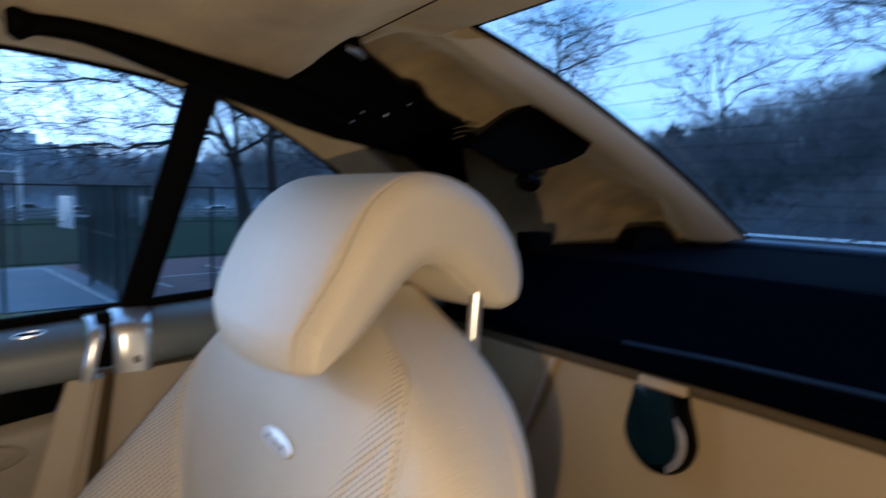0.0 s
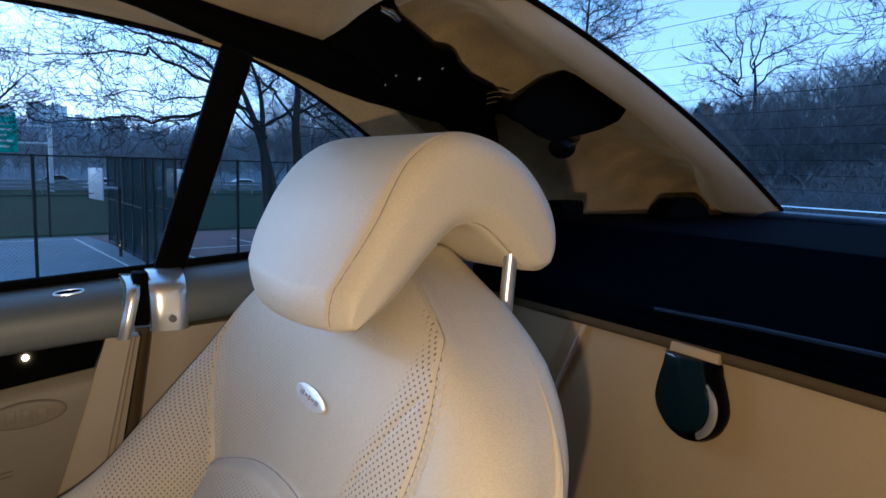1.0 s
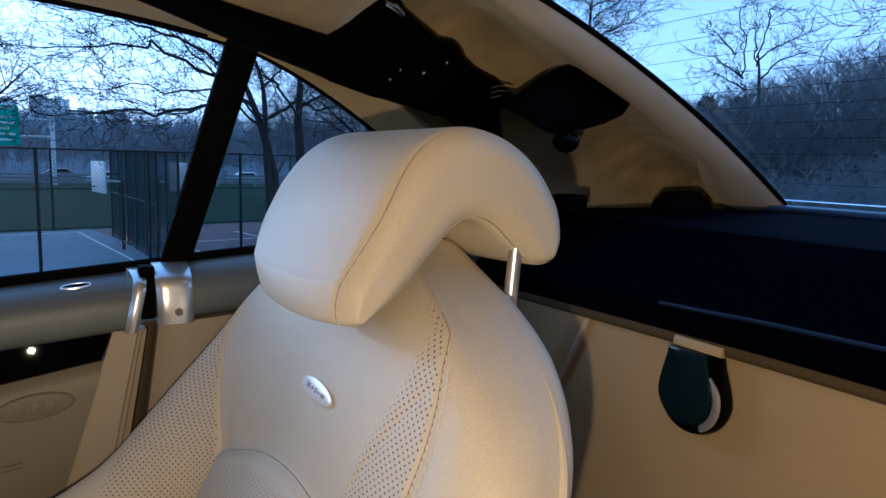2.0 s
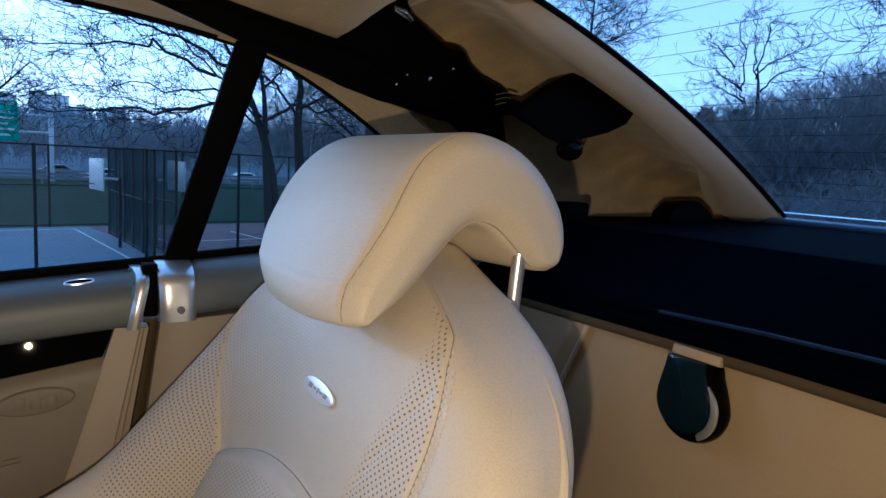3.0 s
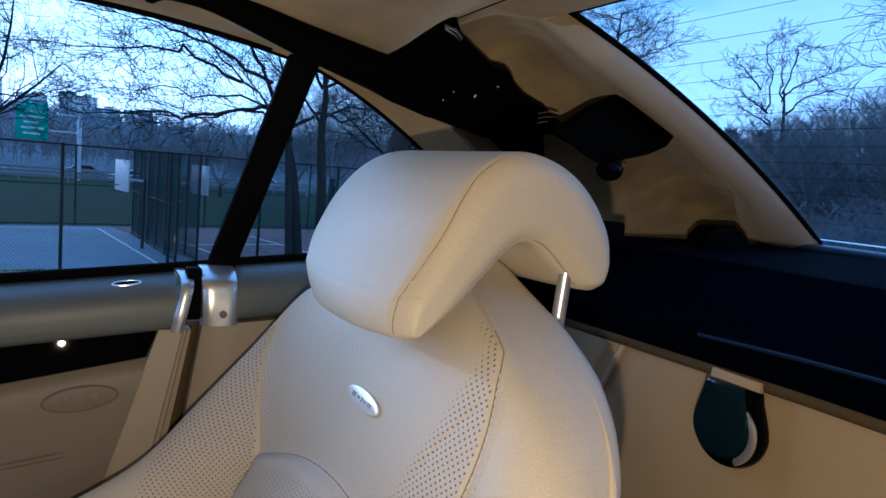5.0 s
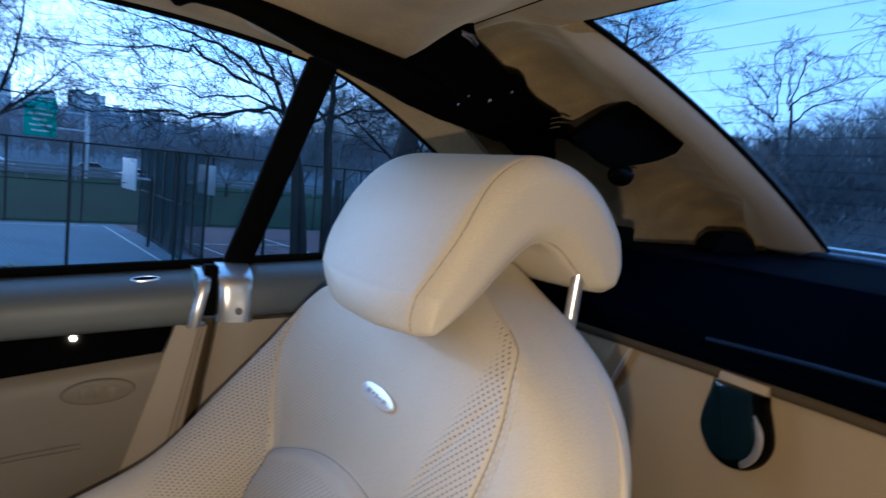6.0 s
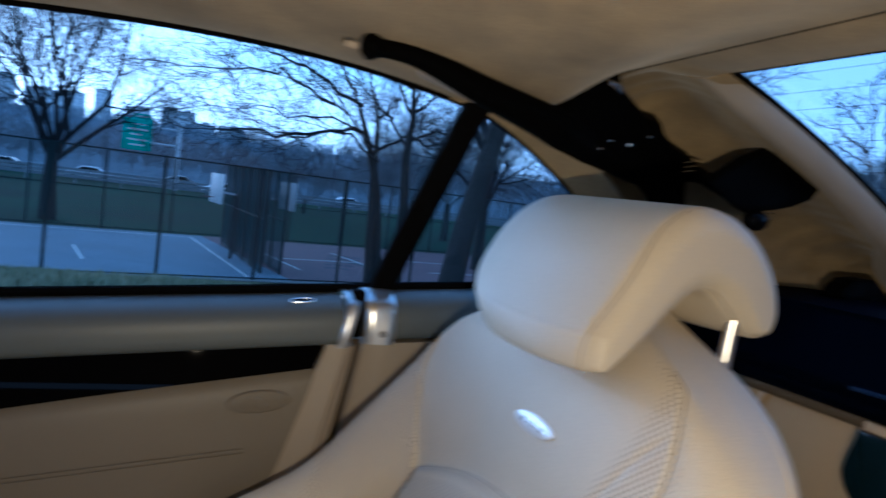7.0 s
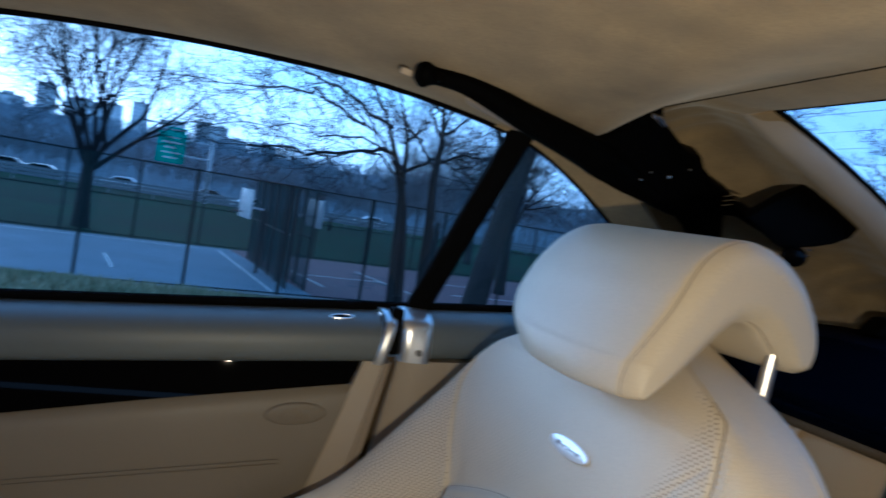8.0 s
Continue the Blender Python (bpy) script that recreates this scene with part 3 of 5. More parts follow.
    tube(bm, spline([(0.90, 0.860, 1.235), (0.91, 0.815, 1.232), (0.90, 0.765, 1.215), (0.93, 0.745, 1.200)], 12), [0.018, 0.017, 0.016, 0.015, 0.014, 0.013, 0.012, 0.011, 0.011, 0.011, 0.011, 0.011, 0.011], 10)
    part("link_rod", bm, BLACK, h, "black link rod")
    c = thing("pillar_catch", "black diamond shaped catch plate on the rear pillar", "catch plate", (1.06, 0.84, 1.22))
    out = [(0.957, 0.73, 1.273), (0.972, 0.73, 1.279), (0.991, 0.73, 1.278), (1.050, 0.73, 1.256), (1.107, 0.73, 1.233), (1.090, 0.73, 1.213), (1.050, 0.73, 1.196), (1.012, 0.73, 1.186), (0.942, 0.73, 1.173), (0.917, 0.73, 1.180), (0.852, 0.73, 1.212), (0.876, 0.73, 1.226), (0.918, 0.73, 1.255)]
    part("plate", prism(out, (0.008, 0.022, 0.012), 0.004), BLACK, c, "matt black plate")
    bm = bmesh.new()
    bmesh.ops.create_uvsphere(bm, u_segments=20, v_segments=14, radius=0.020, matrix=Matrix.Translation((0.966, 0.728, 1.165)) @ Matrix.Diagonal((1.15, 1, 0.9, 1)))
    knob = part("knob", bm, GLOSS, c, "round gloss black knob")
    # Two short chrome dashes stand for the glints on the knob.
    for k in range(2):
        bm = bmesh.new()
        tube(bm, [Vector((0.971, 0.7065 + 0.004 * k, 1.180 - 0.010 * k)), Vector((0.981, 0.7085 + 0.004 * k, 1.1795 - 0.010 * k))], 0.0016, 6)
        part("knob_glint", bm, CHROME, knob)
    part("plate_screw", prism(oval((0.974, 0.7265, 1.272), (0.005, 0, 0), (0, 0.002, 0.004), 14), (0, 0.01, 0.004), 0.001), GLOSS, c)


build_mechanism()


# ---- rear window, shelf and bulkhead ----
def build_rear():
    w = thing("rear_window", "wide curved rear window with heating lines", "rear window", (1.1, 0.22, 1.2), kind="structure")

    def pane(u, v):
        e = rear_edge(v)
        h = e.y - 0.22 + 0.012
        y = 0.22 + h * (2 * u - 1)
        return Vector((e.x - 0.03 * (1 - (2 * u - 1) ** 2) * 0 + 0.004, y, e.z + 0.010))

    ob = part("glass", sheet(pane, 24, 24, (0.002, 0, 0.004)), PANE, w, "clear rear glass")
    ob.visible_shadow = False
    for k in range(14):
        s = 0.05 + 0.066 * k
        e = rear_edge(s)
        h = e.y - 0.22 - 0.01
        bm = bmesh.new()
        tube(bm, [Vector((e.x + 0.001, 0.22 + h * f, e.z + 0.0075)) for f in np.linspace(-1, 1, 9)], 0.0003, 4)
        part("heating_line", bm, RUBBER, w)
    bm = bmesh.new()
    tube(bm, [rear_edge(s) + Vector((0, -0.002, 0.003)) for s in np.linspace(0, 1, 40)], 0.005, 8)
    part("side_seal", bm, RUBBER, w)
    bm = bmesh.new()
    tube(bm, [Vector((0.802, y, 1.373)) for y in np.linspace(-0.22, 0.66, 12)], 0.004, 8)
    part("top_seal", bm, RUBBER, w)

    s = thing("parcel_shelf", "dark navy vinyl cover behind the seats", "parcel shelf", (1.2, 0.22, 1.0))

    def cover(u, v):
        y = -0.55 + 1.53 * u
        prof = spline([(0.985, 0, 0.905), (0.955, 0, 0.935), (0.948, 0, 0.953), (0.958, 0, 0.962), (1.00, 0, 0.998), (1.045, 0, 1.036), (1.07, 0, 1.043), (1.2, 0, 1.045), (1.35, 0, 1.048), (1.55, 0, 1.050)], 45)
        p = prof[round(v * 45)]
        sag = 0.018 * max(0, y - 0.35) if v < 0.6 else 0.02 * max(0, y - 0.6)
        return Vector((p.x, y, p.z - sag))

    part("cover_panel", sheet(cover, 40, 45, (0.0, 0, -0.02)), NAVY, s, "dark navy vinyl panel")
    part("rear_edge_strip", box((0.05, 1.25, 0.014), pose(1.49, 0.22, 1.054), 0.006), SKY_SILL, s, "raised edge below the rear window, reflected sky in its colour")
    # Added bead whose blue colour draws the highlight along the lip.
    bm = bmesh.new()
    tube(bm, [Vector((0.9475 + 0.012 * (0.47 - y), y, 0.9525 + 0.020 * (0.47 - y) - 0.018 * max(0, y - 0.35))) for y in np.linspace(-0.1, 0.50, 24)], 0.0026, 8)
    part("highlight_bead", bm, EDGE_SHEEN, s, "thin rounded bead added for the blue highlight on the front edge")
    b = thing("belt_guide", "black plastic belt guide on the parcel shelf", "belt guide", (1.25, 0.80, 1.04))
    part("housing", prism([Vector(p) for p in ((1.235, 0.80, 1.03), (1.245, 0.80, 1.062), (1.270, 0.80, 1.081), (1.322, 0.80, 1.085), (1.355, 0.80, 1.066), (1.385, 0.80, 1.03))], (0, -0.05, 0), 0.006), BLACK, b)
    c = thing("shelf_bracket", "small black bracket at the pillar foot", "bracket", (1.0, 0.93, 1.04))
    part("block", box((0.062, 0.04, 0.036), pose(1.053, 0.815, 1.058, 0, 0, 10), 0.006), BLACK, c)

    k = thing("rear_bulkhead", "tan leather panel behind the seats with a round latch recess", "bulkhead", (0.99, 0.22, 0.3))

    def wall(u, v):
        y = -0.52 + 1.50 * u
        z = 0.906 - 0.6 * v - 0.018 * max(0, y - 0.35)
        x = 0.970 - 0.02 * v
        # vertical welt and the shallow recess round the latch
        ys = 0.652 + 0.47 * (0.892 - z)
        x -= 0.010 * max(0.0, min(1.0, (y - ys) / 0.03))
        r = math.hypot((y - 0.45) / 0.078, (z - 0.80) / 0.105)
        r = min(r, abs(y - 0.45) / 0.078) if z > 0.80 else r
        x += 0.0035 * (1 - 1 / (1 + math.exp(-(r - 1) * 10)))
        return Vector((x, y, z))

    part("panel", sheet(wall, 420, 90, (0.02, 0, 0)), TAN, k, "smooth tan leather")
    bm = bmesh.new()
    tube(bm, [Vector((0.9625 - 0.033 * (0.892 - z), 0.652 + 0.47 * (0.892 - z), z)) for z in np.linspace(0.897, 0.45, 24)], 0.0042, 8)
    part("welt", bm, TAN_PALE, k, "pale sewn welt")
    bm = bmesh.new()
    tube(bm, [Vector((0.961, y, 0.909 - 0.018 * max(0, y - 0.35))) for y in np.linspace(-0.5, 0.95, 20)], 0.0092, 10)
    part("top_piping", bm, BROWN, k, "brown leather edge piping")

    t = thing("storage_latch", "black teardrop latch with chrome rim and metal clip", "latch", (0.965, 0.445, 0.84))
    def drop(scale, cy, cz, top):
        pts = []
        for i in range(25):
            a = math.pi + math.pi * i / 24
            pts.append((cy + 0.052 * scale * math.cos(a), cz + 0.050 * scale * math.sin(a)))
        pts += [(cy + 0.050 * scale, cz + 0.012), (cy + 0.045 * scale, cz + 0.028), (cy + 0.039 * scale, cz + 0.044), (cy + 0.036 * scale, top), (cy - 0.036 * scale, top), (cy - 0.039 * scale, cz + 0.044), (cy - 0.045 * scale, cz + 0.028), (cy - 0.050 * scale, cz + 0.012)]
        return pts
    def plate(scale, x, depth, bev, cy=0.446, cz=0.838, top=0.893):
        return prism([Vector((x, y, z)) for y, z in drop(scale, cy, cz, top)], (depth, 0, 0), bev)
    part("housing", plate(1.0, 0.945, 0.026, 0.009, 0.441, 0.838, 0.900), GLOSS, t, "gloss black teardrop housing")
    part("paddle", plate(0.80, 0.939, 0.012, 0.004, 0.4455, 0.8405, 0.899), TEAL, t, "gloss blue-black paddle")
    outer_arc = [(0.441 - 0.0475 * math.cos(a), 0.838 + 0.0455 * math.sin(a)) for a in np.linspace(radians(-62), radians(40), 16)]
    inner_arc = [(0.4455 - 0.0420 * math.cos(a), 0.8405 + 0.041 * math.sin(a)) for a in np.linspace(radians(40), radians(-62), 16)]
    part("bright_edge", prism([Vector((0.9415, y, z)) for y, z in outer_arc + [(0.408, 0.872), (0.411, 0.873)] + inner_arc[2:-1]], (0.012, 0, 0), 0.0025), SATIN, t, "polished metal sliver beside the paddle")
    part("clip", box((0.010, 0.074, 0.013), pose(0.952, 0.436, 0.905, 0, 15, 0), 0.002), TAN, t, "flat beige clip")


build_rear()


# ---- passenger seat ----
YC = 0.593


def front_x(z):
    return 0.497 + 0.36 * (z - 0.87)


HALF = [(0.30, 0.300), (0.86, 0.300), (0.90, 0.298), (0.935, 0.284), (0.96, 0.258), (0.98, 0.225), (1.00, 0.180), (1.02, 0.110), (1.036, 0.03)]
HALF_IN = [(0.30, 0.30), (0.70, 0.325), (0.80, 0.330), (0.86, 0.324), (0.905, 0.298), (0.938, 0.262), (0.964, 0.218), (0.988, 0.166), (1.004, 0.115), (1.018, 0.052), (1.036, 0.02)]
# far half: where the seam runs, how far it and the wing's crest stand before the middle
SEAM_OUT = [(0.30, 0.20), (0.65, 0.200), (0.70, 0.186), (0.731, 0.180), (0.78, 0.207), (0.82, 0.235), (0.86, 0.258), (0.891, 0.282), (0.935, 0.268), (0.96, 0.240), (0.98, 0.207), (1.00, 0.164), (1.02, 0.115), (1.035, 0.06)]
SEAM_FWD = [(0.30, 0.0), (0.65, 0.006), (0.731, 0.013), (0.78, 0.028), (0.82, 0.034), (0.86, 0.038), (0.891, 0.030), (0.935, 0.018), (0.97, 0.007), (1.0, 0.0)]
WING_FWD = [(0.30, 0.30), (0.55, 0.30), (0.62, 0.265), (0.65, 0.21), (0.67, 0.172), (0.70, 0.138), (0.743, 0.116), (0.79, 0.090), (0.85, 0.054), (0.885, 0.034), (0.935, 0.012), (0.97, 0.0)]
SEAM_IN = [(0.3, 0.20), (0.70, 0.222), (0.80, 0.226), (0.86, 0.228), (0.90, 0.226), (0.94, 0.214), (0.97, 0.198), (1.0, 0.166), (1.02, 0.12)]
WING_IN = [(0.30, 0.09), (0.65, 0.06), (0.75, 0.028), (0.82, 0.006), (0.88, -0.006), (0.94, -0.012), (1.0, -0.014)]


def curve(table, x):
    """A value read from rows (x, value), with the corners rounded off."""
    return sum(lerp(table, x + d) for d in (-0.024, -0.016, -0.008, 0.0, 0.008, 0.016, 0.024)) / 7


def lumbar_top(v):
    return 0.783 - 1.07 * (v + 0.04) ** 2


def section(z):
    """The backrest's outline at height z: points (v, depth) from the middle of the back over the near side, the front and the far side."""
    h, k = curve(HALF, z), curve(HALF_IN, z)
    vs, fs, fc = min(curve(SEAM_OUT, z), h - 0.012), curve(SEAM_FWD, z), curve(WING_FWD, z)
    vc = h - 0.010
    top = min(1.0, max(0.0, (1.037 - z) / 0.09)) ** 0.5
    ni, wi = -min(curve(SEAM_IN, z), k - 0.004), curve(WING_IN, z)
    near = [(0.0, 0.157), (-0.6 * k, 0.152), (-0.93 * k, 0.128), (-0.998 * k, 0.082), (-0.985 * k, 0.040 - 0.4 * wi), (0.35 * ni - 0.65 * k, 0.014 - wi), (0.72 * ni - 0.28 * k, 0.007 - 0.85 * wi), (ni, 0.012 - 0.45 * wi), (0.62 * ni, 0.003)]
    far = [(0.0, 0.0), (0.42 * vs, -0.10 * fs), (0.78 * vs, -0.55 * fs), (vs, -fs), (vs + 0.35 * (vc - vs), -fs - 0.42 * (fc - fs)), (vs + 0.72 * (vc - vs), -fs - 0.84 * (fc - fs)), (vc, -fc + 0.004), (h, -fc + 0.028), (h + 0.002, 0.5 * (0.09 - fc)), (0.96 * h, 0.118), (0.7 * h, 0.15), (0.0, 0.157)]
    return [(v, 0.060 * (1 - top) + d * (0.25 + 0.75 * top)) for v, d in near + far]


SECTIONS = {}


def section_curve(z):
    key = round(z, 5)
    if key not in SECTIONS:
        SECTIONS[key] = spline([(v, d, 0) for v, d in section(z)], 400)
    return SECTIONS[key]


def swell(z, v):
    """The lumbar pad's rise before the backrest."""
    d = lumbar_top(v) - z
    rise = 0.016 / (1 + math.exp(-max(-0.3, min(0.3, d)) * 900)) + 0.012 * smooth(0.0, 0.05, d)
    edge = curve(SEAM_OUT, z)
    return rise * smooth(edge + 0.001, edge - 0.022, v) * smooth(-0.19, -0.15, v)


def relief(z, v):
    """How far the seams draw the front skin in at height z and offset v."""
    seam_in, seam_out = seam_v(z)
    crease = -lerp([(0.3, 0.10), (0.75, 0.125), (0.826, 0.150), (0.882, 0.178), (0.916, 0.197), (0.938, 0.214)], z)
    g = 0.0
    for sv, deep, wide, roll in ((seam_in, 0.6, 0.0030, 0.12), (seam_out, 1.3 * smooth(0.925, 0.885, z), 0.0030, 0.35), (crease, 0.4 * smooth(0.0, 0.02, 0.94 - z), 0.0050, 0.25)):
        g += deep * (math.exp(-(((v - sv) / wide) ** 2)) - roll * math.exp(-(((v - sv) / 0.015) ** 2)))
    return 0.006 * g


def back_point(z, a):
    """The backrest's skin: z in metres, a in 0..1 from the middle of the back over the near side, the front and the far side."""
    c = section_curve(z)
    f = max(0.0, min(1.0, a)) * 400
    k = min(int(f), 399)
    p = c[k].lerp(c[k + 1], f - k)
    x = p.y
    if p.y < 0.02 and 0.28 < a < 0.62:
        x -= swell(z, p.x)
    return Vector((front_x(z) + x, YC + p.x, z))


def build_seat():
    seat = thing("car_seat", "pale beige perforated leather car seat with a large headrest", "car seat", (0.30, YC, 0.15))
    nz, na = 300, 720
    bm = bmesh.new()
    uvl = bm.loops.layers.uv.new("metres")
    pl = bm.verts.layers.float.new("punched")
    zs = [0.30 + (1.0365 - 0.30) * (k / nz) ** 0.85 for k in range(nz + 1)]
    rows = []
    for z in zs:
        row = []
        seam_in, seam_out = seam_v(z)
        pts = [back_point(z, i / na) for i in range(na)]
        mid = min(range(na // 4, 3 * na // 4), key=lambda i: abs(pts[i].y - YC) + (1 if pts[i].x > front_x(z) + 0.08 else 0))
        length = [0.0]
        for p, q in zip(pts, pts[1:]):
            length.append(length[-1] + (q - p).length)
        for i, p in enumerate(pts):
            v = p.y - YC
            front = 0.22 < i / na < 0.78 and p.x < front_x(z) + 0.05
            punched = 0.0
            if front:
                strip = lerp([(0.3, 0.14), (0.80, 0.095), (0.86, 0.085), (0.92, 0.055), (0.96, 0.032), (0.99, 0.020)], z)
                if v > seam_out + 0.004 and z < 0.90:
                    edge = lerp([(0.60, 0.235), (0.66, 0.250), (0.72, 0.280), (0.80, 0.290)], z)
                    punched = smooth(edge + 0.006, edge - 0.006, v)
                elif seam_in + 0.004 < v < seam_in + strip and z < 0.99:
                    punched = smooth(seam_in + strip, seam_in + strip - 0.018, v)
                elif 0.0 < v < seam_out - 0.004 and lumbar_top(v) + 0.008 < z < 0.955:
                    punched = 0.34 * smooth(0.0, 0.07, v) * smooth(lumbar_top(v), lumbar_top(v) + 0.04, z)
                elif z < lumbar_top(v) - 0.012 and -0.10 < v < seam_out - 0.02:
                    punched = 0.55
            p.x += relief(z, v) if front else 0.0
            vert = bm.verts.new(p)
            vert[pl] = punched
            row.append((vert, (0.98 * (length[i] - length[mid]), 1.02 * z)))
        rows.append(row)
    for r0, r1 in zip(rows, rows[1:]):
        for i in range(na):
            q = (r0[i], r0[(i + 1) % na], r1[(i + 1) % na], r1[i])
            f = bm.faces.new([c[0] for c in q])
            for loop, c in zip(f.loops, q):
                loop[uvl].uv = c[1]
    bm.faces.new([c[0] for c in rows[-1]])
    bm.faces.new([c[0] for c in rows[0]][::-1])
    back = part("backrest", bm, SEAT, seat, "perforated pale beige leather backrest")
    # stitches beside the near seam, and a finer row along the wing
    for which, off, low, high in ((0, -0.0065, 0.62, 0.962), (0, -0.0165, 0.62, 0.950), (1, 0.005, 0.62, 0.885)):
        bm = bmesh.new()
        z = low
        while z < high:
            tube(bm, [skin(z, seam_v(z)[which] + off), skin(z + 0.0042, seam_v(z + 0.0042)[which] + off)], 0.0013 if which == 0 else 0.0008, 6)
            z += 0.0068
        tagged(part("stitching", bm, THREAD, back, "cream stitching"), kind="stuff")
    # dark cords along the sewn seams, drawing the shade in their grooves
    for which, low, high in ((0, 0.60, 0.985), (1, 0.60, 0.900)):
        bm = bmesh.new()
        tube(bm, [skin(z, seam_v(z)[which]) for z in np.linspace(low, high, 90)], 0.0008, 5)
        part("seam_shade", bm, SEAM, back, "dark cord for the shade in the sewn groove")
    # seam round the lumbar panel
    bm = bmesh.new()
    arc = [(lumbar_top(v), v) for v in (-0.145 + 0.322 * k / 60 for k in range(61))]
    tube(bm, [skin(z + 0.002, v) + Vector((0.0014, 0, 0)) for z, v in arc], 0.0009, 6)
    part("lumbar_seam", bm, SEAM, back, "sewn seam of the lumbar panel")
    # piped seam round the near side
    bm = bmesh.new()
    zs = [0.35 + 0.605 * k / 69 for k in range(70)]
    tube(bm, [back_point(z, 0.128) for z in zs], [0.0050 * min(1.0, (0.957 - z) / 0.10) + 0.0002 for z in zs], 8)
    part("side_welt", bm, SEAT, back, "piped side seam")
    # badge
    n = Vector((-1, 0, 0.36)).normalized()
    up = Vector((0.36, 0, 1)).normalized()
    c = Vector((front_x(0.872) - 0.0005, 0.575, 0.872))
    tilt = Vector((0, 1, 0)) * 1.0
    badge = part("badge", prism(oval(c, tilt * 0.045, up * 0.0110, 36), n * 0.003, 0.0012), BADGE, seat, "oval silver badge with dark marks")
    for k, wd, hg in ((-0.022, 0.010, 0.0055), (-0.009, 0.006, 0.003), (0.001, 0.004, 0.005), (0.010, 0.008, 0.0025), (0.022, 0.009, 0.0045)):
        part("badge_mark", box((0.0008, wd, hg), Matrix.Translation(c + n * 0.0034 - Vector((0, k, 0))) @ pose(0, 0, 0, 0, 20, 0), 0), BADGE_INK, badge)
    headrest(seat)
    # cushion
    def cushion(u, v):
        a = 2 * math.pi * v
        x = -0.20 + 0.60 * u
        w, t = 0.285, 0.085
        cs, sn = math.cos(a), math.sin(a)
        k = 1 - 0.25 * max(0, 0.12 - u) / 0.12
        y = YC + w * k * math.copysign(abs(cs) ** 0.6, cs)
        z = 0.42 - 0.05 * u + t * k * math.copysign(abs(sn) ** 0.6, sn) + (0.05 * (abs(y - YC) / w) ** 3 if sn > 0 else 0)
        return Vector((x, y, z))
    bm = sheet(cushion, 20, 40)
    bmesh.ops.remove_doubles(bm, verts=bm.verts, dist=1e-4)
    part("cushion", bm, TAN_PALE, seat, "pale beige leather cushion")
    part("base", box((0.5, 0.42, 0.22), pose(0.12, YC, 0.24), 0.02), BLACK, seat)


def seam_v(z):
    return -min(curve(SEAM_IN, z), curve(HALF_IN, z) - 0.004), min(curve(SEAM_OUT, z), curve(HALF, z) - 0.012)


def skin(z, v):
    """The backrest's front skin at height z and offset v from its middle."""
    c = [p.lerp(q, f / 4) for p, q in zip(section_curve(z)[120:320], section_curve(z)[121:321]) for f in range(4)]
    best = min((p for p in c if p.y < 0.06), key=lambda p: abs(p.x - v))
    return Vector((front_x(z) + best.y - swell(z, v) + relief(z, v) - 0.0008, YC + v, z))


PROFILE = [(0.4865, 1.014), (0.495, 1.030), (0.513, 1.062), (0.536, 1.105), (0.566, 1.143), (0.605, 1.164), (0.655, 1.158), (0.700, 1.132), (0.733, 1.090), (0.742, 1.050), (0.730, 1.022),
           (0.708, 1.019), (0.680, 1.040), (0.645, 1.064), (0.612, 1.066), (0.580, 1.038), (0.553, 1.009), (0.532, 0.990), (0.510, 0.976), (0.495, 0.971), (0.487, 0.977), (0.4845, 0.995)]


def seam_line(z):
    return 0.4655 + 0.007 * smooth(1.10, 0.975, z) + 0.006 * smooth(1.08, 1.16, z)


